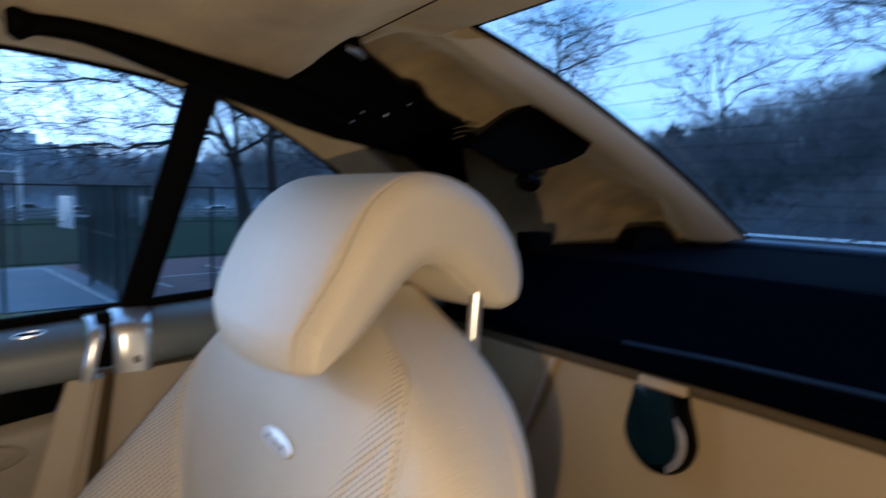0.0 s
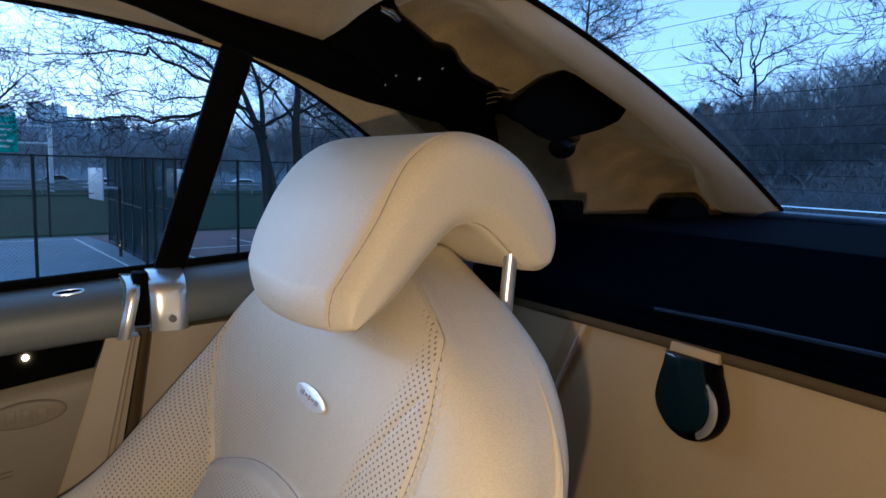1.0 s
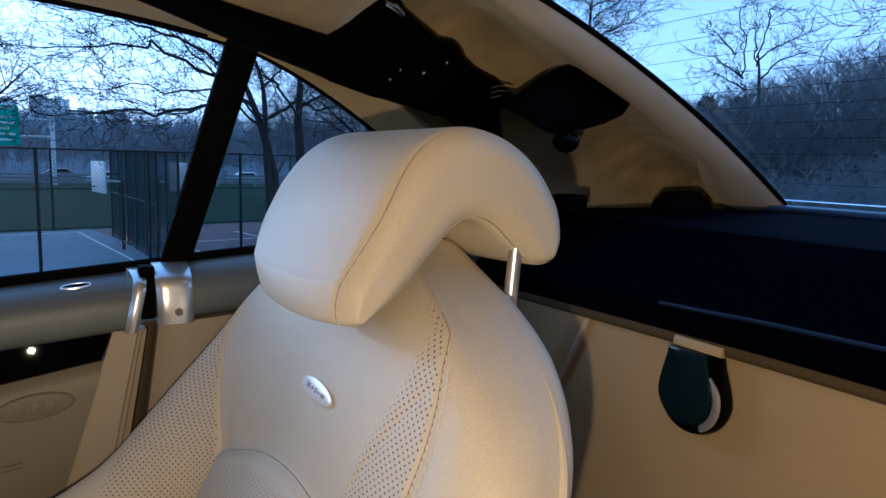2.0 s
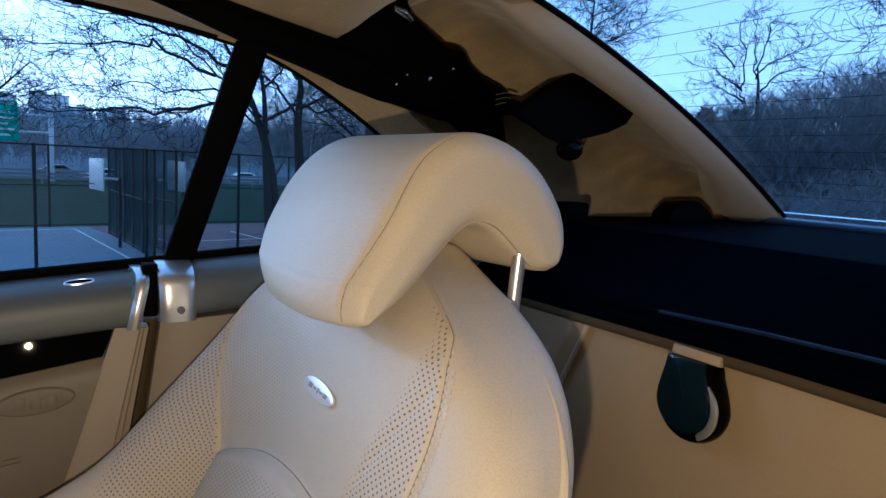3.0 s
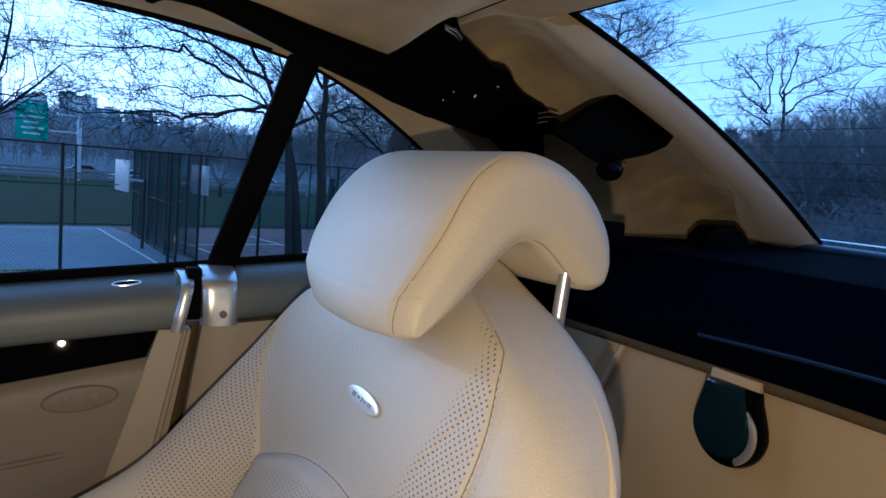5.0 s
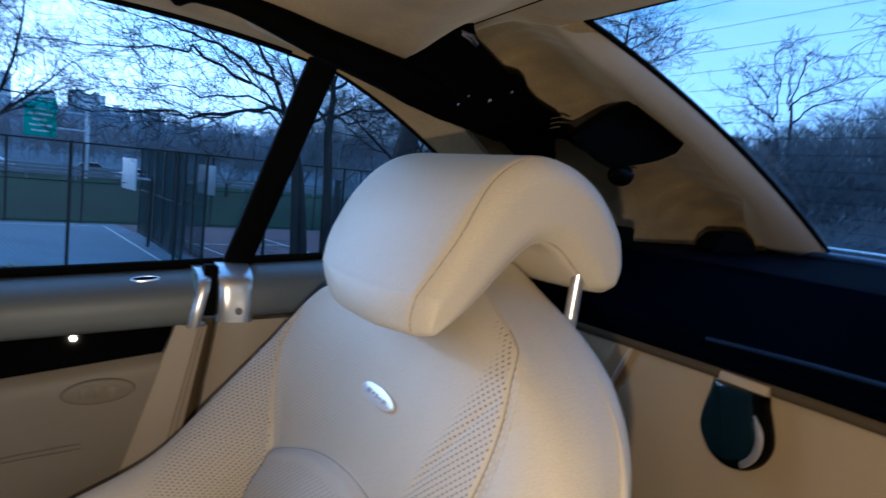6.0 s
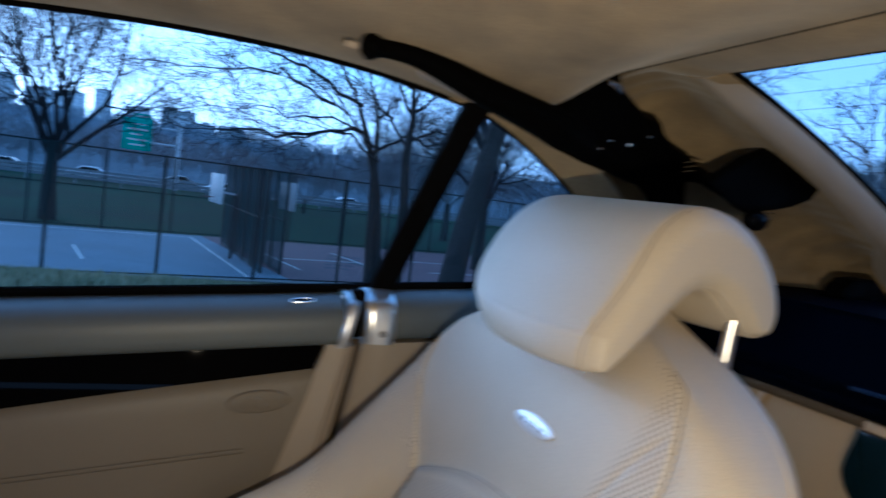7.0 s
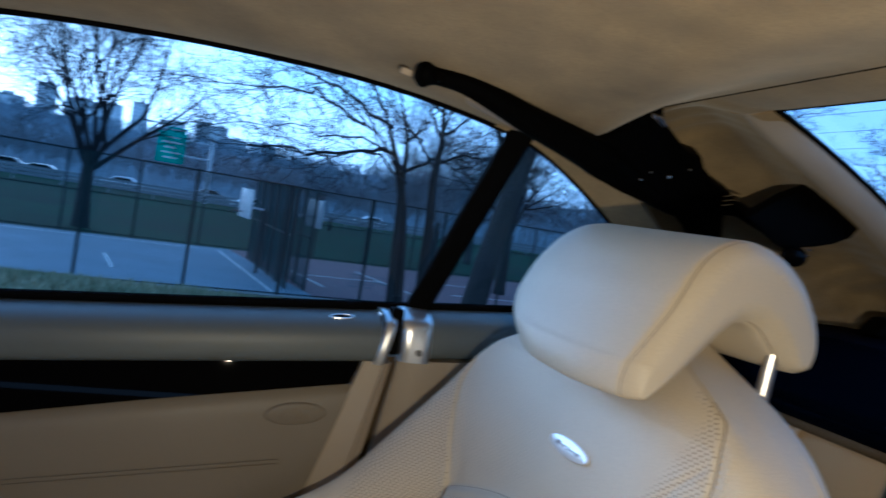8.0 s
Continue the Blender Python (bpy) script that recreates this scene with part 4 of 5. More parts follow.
def headrest(seat):
    n = 120
    ring = spline([(x, 0, z) for x, z in PROFILE + PROFILE[:1]], n)[:n]
    norm = []
    for i in range(n):
        t = ring[(i + 2) % n] - ring[i - 2]
        norm.append(Vector((-t.z, 0, t.x)).normalized())
    area = sum(p.x * q.z - q.x * p.z for p, q in zip(ring, ring[1:] + ring[:1]))
    if area > 0:
        norm = [-q for q in norm]
    room = []
    for i in range(n):
        best = 0.2
        for j in range(n):
            d = ring[j] - ring[i]
            if d.length > 1e-6 and d.normalized().dot(-norm[i]) > 0.75:
                best = min(best, d.length)
        room.append(min(0.030, 0.40 * best))
    for _ in range(10):
        room = [min(room[i], 0.5 * room[i] + 0.25 * (room[i - 1] + room[(i + 1) % n])) for i in range(n)]
    y0, y1, r, far = 0.452, 0.827, 0.030, 0.085

    def surface(i, c):
        """The skin at place i of the outline; c runs from 0 at the near end to 1 at the far end."""
        i %= n
        p, q = ring[i], norm[i]
        yf = y1 - 0.098 * smooth(1.075, 0.965, p.z) ** 1.5 - 0.012 * smooth(1.09, 1.165, p.z)
        yy = y0 + (yf - y0) * c
        s = 2 * c - 1
        near_k, far_k = min(1.0, (yy - y0) / r), min(1.0, (yf - yy) / far)
        inset = 1 - math.sqrt(max(0.0, 1 - (1 - near_k) ** 2)) + 1.05 * (1 - max(0.0, 1 - (1 - far_k) ** 2.4) ** (1 / 2.4))
        pillow = 0.030 * (1 - abs(s) ** 2.6) * max(0.0, -q.x) ** 0.8
        e = p - q * room[i] * inset + Vector((-1, 0, -0.25)) * pillow
        seam = seam_line(p.z)
        groove = 0.0020 * math.exp(-(((yy - seam) / 0.0016) ** 2)) - 0.0005 * math.exp(-(((yy - seam) / 0.006) ** 2))
        e -= q * groove
        return Vector((e.x, yy, e.z))

    width = y1 - y0
    cross = [r / width * (1 - math.cos(math.pi / 2 * k / 26)) for k in range(26)]
    cross += list(np.linspace(r / width, 0.16, 20)) + list(np.linspace(0.18, 0.72, 26)) + [1 - 0.28 * (1 - math.sin(math.pi / 2 * k / 22)) for k in range(1, 23)]
    bm = bmesh.new()
    rings = [[bm.verts.new(surface(i, c)) for i in range(n)] for c in cross]
    for a, b in zip(rings, rings[1:]):
        for k in range(n):
            bm.faces.new((a[k], a[(k + 1) % n], b[(k + 1) % n], b[k]))
    for cap in (rings[0][::-1], rings[-1]):
        bm.faces.new(cap)
    bmesh.ops.triangulate(bm, faces=[f for f in bm.faces if len(f.verts) > 4])
    head = part("headrest", bm, SEAT, seat, "smooth curved pale leather headrest")
    for y in (0.475, 0.712):
        bm = bmesh.new()
        tube(bm, [Vector((0.681, y, 0.955)), Vector((0.684, y, 1.0)), Vector((0.688, y, 1.05))], 0.0078, 16, Vector((1, 0, 0)))
        part("headrest_post", bm, POST, seat, "polished chrome post")
    def along(k, off):
        return surface(k, next(c for c in np.linspace(0, 0.3, 600) if y0 + (surface(k, 1.0).y - y0) * c >= seam_line(ring[k % n].z) + off))

    bm = bmesh.new()
    tube(bm, [along(k, 0.0) for k in range(n + 1)], 0.0007, 5)
    part("headrest_seam", bm, SEAM, head, "sewn seam")
    bm = bmesh.new()
    for k in range(2 * n):
        a, b = along(k // 2, -0.0030), along(k // 2 + 1, -0.0030)
        f = 0.5 * (k % 2)
        tube(bm, [a.lerp(b, f) + norm[(k // 2) % n] * 0.0002, a.lerp(b, f + 0.3) + norm[(k // 2) % n] * 0.0002], 0.0006, 5)
    tagged(part("stitching", bm, THREAD, head, "cream stitching"), kind="stuff")


build_seat()


# ---- the rest of the cabin, out of sight ----
def build_cabin():
    tagged(part("car_floor", box((2.6, 1.95, 0.03), pose(0.05, 0.22, 0.13), 0), CARPET), "dark carpeted car floor", "car floor", kind="structure")
    d = thing("door_2", "unseen driver door, darkened and walled up to block light", "car door", (-0.2, -0.55, 0.3), kind="structure")
    # Kept dark so that the side glass reflects little of it.
    part("panel", box((2.2, 0.08, 0.78), pose(-0.1, -0.62, 0.52), 0.02), CARPET, d)
    # Added wall over the driver window, shutting out sky light.
    part("light_wall", box((1.75, 0.04, 0.42), pose(-0.05, -0.56, 1.13, 12, 0, 0), 0.01), CARPET, d)
    f = thing("dashboard", "dark leather dashboard below the windscreen", "dashboard", (-0.95, 0.22, 0.5))
    # Top raised to cut the sky light from ahead.
    part("body", prism([Vector(p) for p in ((-0.75, -0.55, 0.35), (-0.70, -0.55, 0.80), (-0.85, -0.55, 0.95), (-1.25, -0.55, 1.02), (-1.25, -0.55, 0.2))], (0, 1.55, 0), 0.02), PAD, f)
    # Added out of view to keep sky light off the seat front.
    w = thing("sky_blocker", "unseen dark board added to block sky light from ahead", "windscreen frame", (-0.94, 0.22, 1.2), kind="structure")
    part("blocker_board", box((0.03, 1.40, 0.20), pose(-0.94, 0.22, 1.235, 0, -28, 0), 0.01), CARPET, w)
    p = thing("rear_pillar", "beige suede pillar on the driver side", "pillar", (1.0, -0.5, 1.1))
    part("trim", sheet(lambda u, v: Vector((0.60 + 0.9 * u, -0.10 - 0.16 * u - 0.30 * v, 1.33 - 0.30 * u * u - 0.09 * v - (0.09 - 0.05 * u) * v)), 16, 8, (0, -0.02, 0.02)), SUEDE, p)
    t = thing("tail", "dark car tail behind the rear window", "car tail", (1.9, 0.22, 0.8))
    part("deck", prism([Vector(q) for q in ((1.53, -0.62, 1.035), (2.1, -0.58, 0.99), (2.25, -0.55, 0.93), (2.25, -0.55, 0.3), (1.53, -0.62, 0.3))], (0, 1.70, 0), 0.02), PAINT, t)


build_cabin()


# ---- outside ----
COURT_Z = -2.45


def ground_z(x, y):
    """Road level by the car, a bank down to the courts, wooded slopes beside and beyond."""
    z = COURT_Z * smooth(5.0, 19.5, y + 0.15 * abs(x))
    z += 0.52 * math.exp(-(((y - 17.6) / 1.9) ** 2)) * smooth(4.0, -3.0, x)
    z += 9.0 * smooth(9.0, 55.0, x - 0.55 * max(0, y - 8)) * smooth(-10, 10, x)
    z += 9.0 * smooth(130.0, 330.0, y) + 6.0 * smooth(280.0, 420.0, y) + 14.0 * smooth(420.0, 700.0, y) + 10.0 * smooth(60.0, 300.0, -x) * smooth(120, 260, y)
    return z


def build_ground():
    xs = sorted({*np.linspace(-60, 90, 76), *np.linspace(-1600, 1600, 33)})
    ys = sorted({*np.linspace(-40, 100, 71), *np.linspace(-1600, 1600, 33)})
    verts = [(x, y, ground_z(x, y) - (0.02 if 15 < y < 100 and x < 30 else 0)) for x in xs for y in ys]
    n = len(ys)
    faces = [(i * n + j, (i + 1) * n + j, (i + 1) * n + j + 1, i * n + j + 1) for i in range(len(xs) - 1) for j in range(n - 1)]
    ob = quick("ground", verts, faces, GRASS, smooth=True)
    tagged(ob, "winter grass ground sloping down to the courts", "ground", kind="structure")
    ob.data.materials.append(LITTER)
    ob.data.materials.append(HAZY_HILL)
    ob.data.materials.append(TUFT)
    for p in ob.data.polygons:
        c = p.center
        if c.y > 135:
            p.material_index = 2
        elif 2 < c.y < 21.5 and c.x < 9:
            p.material_index = 3
        elif c.x > 12 + 0.55 * max(0, c.y - 8):
            p.material_index = 1


build_ground()


def flat(name, outline, mat, z, label, category):
    """A thin flat slab on the courts' level."""
    ob = part(name, prism([Vector((x, y, z - 0.03)) for x, y in outline], (0, 0, 0.03)), mat, smooth=False)
    return tagged(ob, label, category, kind="structure")


def fence_y(x):
    return 21.36 + 0.20 * x


def court_point(x, d):
    """x along the near fence, d metres behind it."""
    return (x - 0.2 * d / 1.02, fence_y(x) + d / 1.02)


flat("court", [court_point(-40, 0.1), court_point(4.3, 0.1), court_point(4.3, 12.6), court_point(-40, 12.6)], COURT, COURT_Z + 0.012, "worn blue-grey asphalt sports court", "court")
flat("red_court", [court_point(4.3, 0.1), court_point(40, 0.1), court_point(40, 12.6), court_point(4.3, 12.6)], COURT_RED, COURT_Z + 0.010, "faded red asphalt sports court", "court")
flat("kerb", [court_point(-40, -0.25), court_point(40, -0.25), court_point(40, 0.08), court_point(-40, 0.08)], CONCRETE, COURT_Z + 0.06, "pale concrete kerb below the fence", "kerb")
flat("highway", [(-300, 76), (300, 100), (300, 116), (-300, 92)], ASPHALT, COURT_Z + 0.02, "grey highway beyond the grass", "road")


def court_line(a, b, w=0.09, z=0.016):
    a, b = Vector(court_point(*a)), Vector(court_point(*b))
    n = (b - a).normalized() * w / 2
    n = Vector((-n.y, n.x))
    ob = part("court_line", prism([Vector((*p, COURT_Z + z - 0.002)) for p in (a - n, b - n, b + n, a + n)], (0, 0, 0.004)), LINE, smooth=False)
    tagged(ob, "white painted court line", "court line", "court lines", "structure")


for a, b in (((2.95, 0.8), (3.6, 11.6)), ((3.6, 11.6), (-7.0, 11.6)), ((-1.62, 3.0), (-1.6, 6.4)), ((5.6, 3.0), (5.6, 11.5)), ((5.6, 6.0), (9.5, 6.0)), ((9.5, 3.0), (9.5, 9.0)), ((12.0, 4.0), (16.0, 4.0)), ((12.0, 7.5), (16.0, 7.5))):
    court_line(a, b)
for row, words in enumerate(((0.30, 0.22, 0.30), (0.26, 0.38, 0.26), (0.36, 0.24, 0.34), (0.28, 0.36, 0.34), (0.34, 0.40, 0.26))):
    x = 6.2 + 0.27 * row
    for wide in words:
        w = wide * (1 + 0.10 * row)
        p = (x + w / 2, 26.7 + 1.05 * row, COURT_Z + 0.0125)
        tagged(part("court_mark", box((w, 0.46, 0.005), Matrix.Translation(p), 0), INK_COURT, smooth=False), "dark painted lettering bar on the red court", "court mark", "court marks", "structure")
        x += w + 0.10
tagged(part("court_mark", prism(oval((8.15, 28.7, COURT_Z + 0.010), (0.20, 0, 0), (0, 0.75, 0), 24), (0, 0, 0.005)), INK_COURT, smooth=False), "dark painted round mark on the red court", "court mark", "court marks", "structure")


def rod(bm, a, b, r, n=6):
    return tube(bm, [Vector(a), Vector(b)], r, n, Vector((0.3, 0.2, 1)))


def build_fence(a, b, spacing, label, height=3.6, mesh=0.11, rails=(1.0, 0.52, 0.03)):
    """A chain-link fence from a to b (plan points on the courts' level)."""
    a, b = Vector((*a, COURT_Z)), Vector((*b, COURT_Z))
    f = thing("chain_link_fence", label, "fence", (a + b) / 2, "court fences")
    d = b - a
    n = max(1, round(d.length / spacing))
    for k in range(n + 1):
        p = a + d * k / n
        bm = bmesh.new()
        rod(bm, p, p + Vector((0, 0, height + 0.04)), 0.048, 8)
        part("post", bm, FENCE, f)
    for h in rails:
        bm = bmesh.new()
        rod(bm, a + Vector((0, 0, h * height)), b + Vector((0, 0, h * height)), 0.024, 6)
        part("rail", bm, FENCE, f)
    # woven wire: two sets of slanted strands
    u = d.normalized()
    m = int((d.length + height) / mesh)
    verts, faces = [], []
    r = 0.0036 if spacing < 2 else 0.0030
    for sgn in (1, -1):
        for k in range(m):
            s0 = -height + k * mesh
            s1 = s0 + height
            za, zb = 0.0, height
            if s0 < 0:
                za, s0 = -s0, 0.0
            if s1 > d.length:
                zb, s1 = height - (s1 - d.length), d.length
            if zb <= za:
                continue
            p = a + u * (s0 if sgn > 0 else d.length - s0) + Vector((0, 0, za))
            q = a + u * (s1 if sgn > 0 else d.length - s1) + Vector((0, 0, zb))
            t = (q - p).normalized()
            w = t.cross(u.cross(Vector((0, 0, 1)))) * r
            dep = u.cross(Vector((0, 0, 1))) * r
            i = len(verts)
            verts += [p + w, p - w * 0.5 + dep, p - w * 0.5 - dep, q + w, q - w * 0.5 + dep, q - w * 0.5 - dep]
            faces += [(i, i + 1, i + 4, i + 3), (i + 1, i + 2, i + 5, i + 4), (i + 2, i, i + 3, i + 5)]
    tagged(quick("wire_mesh", verts, faces, MESH, f), kind="stuff")


build_fence(court_point(-20.1, 0), court_point(37.3, 0), 2.87, "tall dark green chain-link fence along the courts", rails=(1.0, 0.03))
build_fence(court_point(-20.1, 12.6), court_point(37.3, 12.6), 2.87, "dark green chain-link fence behind the courts", mesh=0.16)
build_fence(court_point(3.65, 1.7), court_point(4.45, 9.6), 1.6, "chain-link fence dividing the two courts", mesh=0.07)
build_fence(court_point(4.35, 1.7), court_point(5.15, 9.6), 1.6, "second chain-link fence between the two courts", mesh=0.07)


def build_hoop(x, d, face):
    px, py = court_point(x, d)
    h = thing("basketball_hoop", "white basketball backboard on a steel pole", "basketball hoop", (px, py, COURT_Z), "basketball hoops")
    bx, by = court_point(x + 0.75 * face, d)
    turn = pose(0, 0, 0, 0, 0, math.degrees(math.atan2(1, -0.2)))
    part("backboard", box((1.75, 0.05, 1.12), Matrix.Translation((bx, by, 0.22)) @ turn, 0.02), BOARD, h, "white backboard")
    bm = bmesh.new()
    rod(bm, (px, py, COURT_Z), (px, py, 0.1), 0.06, 10)
    part("pole", bm, FENCE, h)
    bm = bmesh.new()
    rod(bm, (px, py, 0.05), (bx, by, 0.1), 0.04, 8)
    part("arm", bm, STEEL, h)
    c = Vector((*court_point(x + 1.05 * face, d), -0.12))
    bm = bmesh.new()
    pts = oval(c, (0.225, 0, 0), (0, 0.225, 0), 20)
    tube(bm, pts + pts[:1], 0.012, 6)
    part("ring", bm, COURT_RED, h, "rusty red hoop ring")


build_hoop(3.55, 5.0, -1)
build_hoop(4.80, 5.0, 1)


def build_sign():
    s = thing("road_sign", "green highway sign with white lettering bars", "road sign", (-1.2, 80, COURT_Z))
    face = part("panel", box((2.8, 0.08, 3.3), pose(-3.3, 79.6, 3.1), 0.02), SIGN, s, "green panel")
    part("tab", box((1.9, 0.08, 0.55), pose(-2.9, 79.6, 5.05), 0.02), SIGN, s, "green exit tab")
    for k, (w, dx) in enumerate(((1.5, 0.1), (2.1, 0), (1.2, -0.1), (2.0, 0.05), (1.5, 0.0))):
        part("lettering_bar", box((w, 0.03, 0.20), pose(-3.3 + dx, 79.54, 4.2 - 0.55 * k), 0), LINE, face)
    part("lettering_bar", box((1.3, 0.03, 0.22), pose(-2.9, 79.54, 5.05), 0), LINE, face)
    bm = bmesh.new()
    rod(bm, (0.9, 80, COURT_Z), (0.9, 80, 4.9), 0.22, 10)
    part("pole", bm, STEEL, s)
    for z in (2.4, 4.1):
        bm = bmesh.new()
        rod(bm, (0.9, 80, z), (-4.4, 80, z), 0.12, 8)
        part("arm", bm, STEEL, s)


build_sign()


def build_rail(back, label):
    g = thing("guard_rail", label, "guard rail", (0, 74 + back, COURT_Z), "guard rails")
    for k in range(60):
        x = -80 + 4 * k
        y = 73.5 + back + 0.08 * x
        part("post", box((0.15, 0.15, 0.9), pose(x, y, COURT_Z + 0.45), 0), DULL_STEEL, g, smooth=False)
    for z in (0.45, 0.8):
        part("beam", prism([Vector((-80, 73.4 + back - 6.4, COURT_Z + z)), Vector((156, 73.4 + back + 12.5, COURT_Z + z)), Vector((156, 73.5 + back + 12.5, COURT_Z + z)), Vector((-80, 73.5 + back - 6.4, COURT_Z + z))], (0, 0, 0.28), 0), DULL_STEEL, g, smooth=False)


build_rail(0.0, "steel guard rail along the highway")
build_rail(10.5, "steel guard rail between the highway lanes")


def build_car(x, y, paint, label):
    c = thing("far_car", label, "car", (x, y, COURT_Z), "cars on the highway")
    body = [(-2.2, 0.35), (-2.25, 0.75), (-1.5, 0.9), (-0.8, 1.4), (0.8, 1.42), (1.5, 0.95), (2.2, 0.85), (2.25, 0.35)]
    part("body", prism([Vector((x + a, y, COURT_Z + b)) for a, b in body], (0, 1.75, 0), 0.08), paint, c)
    part("side_window", prism([Vector((x + a, y - 0.015, COURT_Z + b)) for a, b in ((-1.2, 0.95), (-0.75, 1.32), (0.72, 1.33), (1.2, 0.95))], (0, 0.03, 0), 0), GLOSS, c)
    for k in (-1.4, 1.4):
        bm = bmesh.new()
        rod(bm, (x + k, y - 0.05, COURT_Z + 0.34), (x + k, y + 0.2, COURT_Z + 0.34), 0.34, 16)
        part("wheel", bm, RUBBER, c)


WHITE_PAINT = material("white_car_paint", (0.7, 0.7, 0.72), 0.3, coat=0.5)
build_car(6.0, 81.5, WHITE_PAINT, "white saloon car on the highway")
build_car(-16.0, 83.0, PAINT, "dark saloon car on the highway")
build_car(22.0, 86.0, WHITE_PAINT, "pale hatchback car on the highway")
build_car(-8.0, 84.5, WHITE_PAINT, "pale saloon car on the highway")
build_car(-21.0, 91.0, PAINT, "dark car on the far highway lane")
build_car(1.5, 92.0, PAINT, "dark saloon car on the far highway lane")
build_car(-27.0, 80.5, WHITE_PAINT, "white car on the far highway lane")


def build_tufts():
    """Blades of rough grass and dead leaves on the bank before the fence."""
    rng = random.Random(9)
    verts, faces = [], []
    for _ in range(60000):
        x, y = rng.uniform(-11, 4), rng.uniform(5.0, 21.2)
        y = min(y, fence_y(x) - 0.3)
        z = ground_z(x, y) - 0.02
        h, a = rng.uniform(0.03, 0.16), rng.uniform(0, 6.28)
        w = rng.uniform(0.01, 0.03)
        i = len(verts)
        verts += [(x - w * math.cos(a), y - w * math.sin(a), z), (x + w * math.cos(a), y + w * math.sin(a), z), (x + rng.gauss(0, 0.05), y + rng.gauss(0, 0.05), z + h)]
        faces.append((i, i + 1, i + 2))
    tagged(quick("grass_tufts", verts, faces, TUFT), "rough yellowed grass tufts on the bank", "grass", kind="stuff")


build_tufts()


# ---- trees ----
def grow(rng, base, height, trunk, forks, spread, levels, reach, lean=(0, 0), twig=0.008, droop=0.05):
    """Segments (start, end, radius, radius) of a bare tree."""
    segs = []
    top = Vector(base) + Vector((lean[0], lean[1], trunk))
    r0 = 0.020 * height + 0.05
    pts = [Vector(base), Vector(base) + (top - Vector(base)) * 0.5 + Vector((rng.uniform(-0.1, 0.1), rng.uniform(-0.1, 0.1), 0)), top]
    rr = [r0 * 1.25, r0 * 0.95, r0 * 0.8]
    trunk_segs = [(pts[k], pts[k + 1], rr[k], rr[k + 1]) for k in range(2)]

    def limb(p, d, length, r, level):
        n = 5 if level < 2 else 4 if level < 3 else 3
        q = p
        for k in range(n):
            d = (d + Vector((rng.gauss(0, 0.16), rng.gauss(0, 0.16), rng.gauss(0, 0.12) + (0.10 if level < 2 else -droop)))).normalized()
            e = q + d * length / n
            ra, rb = r * (1 - 0.75 * k / n), r * (1 - 0.75 * (k + 1) / n)
            segs.append((q, e, max(ra, twig * (1 - 0.12 * level)), max(rb, twig * (1 - 0.12 * level))))
            if level < levels:
                kids = 2 if level == 0 else rng.choice((1, 2, 2)) if level < 3 else 1
                for _ in range(kids if k > 0 or level > 0 else 0):
                    axis = Vector((rng.gauss(0, 1), rng.gauss(0, 1), rng.gauss(0, 0.6)))
                    side_d = (axis - axis.dot(d) * d).normalized()
                    a = rng.uniform(0.5, 1.05)
                    limb(e, (d * math.cos(a) + side_d * math.sin(a)).normalized(), length * rng.uniform(0.38, 0.68) * (1 - 0.30 * k / n), rb * 0.5, level + 1)
            q = e

    for k in range(forks):
        a = 2 * math.pi * (k + rng.uniform(-0.3, 0.3)) / forks
        s = spread * rng.uniform(0.55, 1.1)
        d = Vector((math.cos(a) * s, math.sin(a) * s, 1.0)).normalized()
        limb(top - Vector((0, 0, rng.uniform(0, 0.25) * trunk)), d, reach * rng.uniform(0.8, 1.15), r0 * 0.38, 0)
    return trunk_segs, segs


def seg_mesh(name, segs, sides, mat, parent):
    a = np.array([s[0] for s in segs])
    b = np.array([s[1] for s in segs])
    ra, rb = np.array([s[2] for s in segs]), np.array([s[3] for s in segs])
    d = b - a
    d /= np.linalg.norm(d, axis=1)[:, None] + 1e-9
    ref = np.where(np.abs(d[:, 2:3]) > 0.9, [[1.0, 0, 0]], [[0, 0, 1.0]])
    u = np.cross(d, ref)
    u /= np.linalg.norm(u, axis=1)[:, None]
    v = np.cross(d, u)
    rows = []
    for k in range(sides):
        t = 2 * math.pi * k / sides
        off = math.cos(t) * u + math.sin(t) * v
        rows += [a + off * ra[:, None], b + off * rb[:, None]]
    verts = np.stack(rows, 1).reshape(-1, 3)
    faces = []
    for i in range(len(segs)):
        o = i * 2 * sides
        for k in range(sides):
            m = (k + 1) % sides
            faces.append((o + 2 * k, o + 2 * m, o + 2 * m + 1, o + 2 * k + 1))
    return quick(name, verts.tolist(), faces, mat, parent, smooth=True)


def polar(az, d):
    return 0.2 + d * math.sin(radians(az)), -0.1 + d * math.cos(radians(az))


def build_tree(seed, az, dist, height, trunk, forks, spread, levels, reach, label, lean=(0, 0), z=None, twig=0.0075, droop=0.05, bark=None):
    rng = random.Random(seed)
    x, y = 0.2 + dist * math.sin(radians(az)), -0.1 + dist * math.cos(radians(az))
    base = (x, y, (ground_z(x, y) if z is None else z) - 0.15)
    t = thing("bare_tree", label, "tree", base, "bare trees")
    a, b = grow(rng, base, height, trunk, forks, spread, levels, reach, lean, twig, droop)
    seg_mesh("trunk", a, 10, BARK, t)
    seg_mesh("crown", b, 4, bark or TWIG, t)


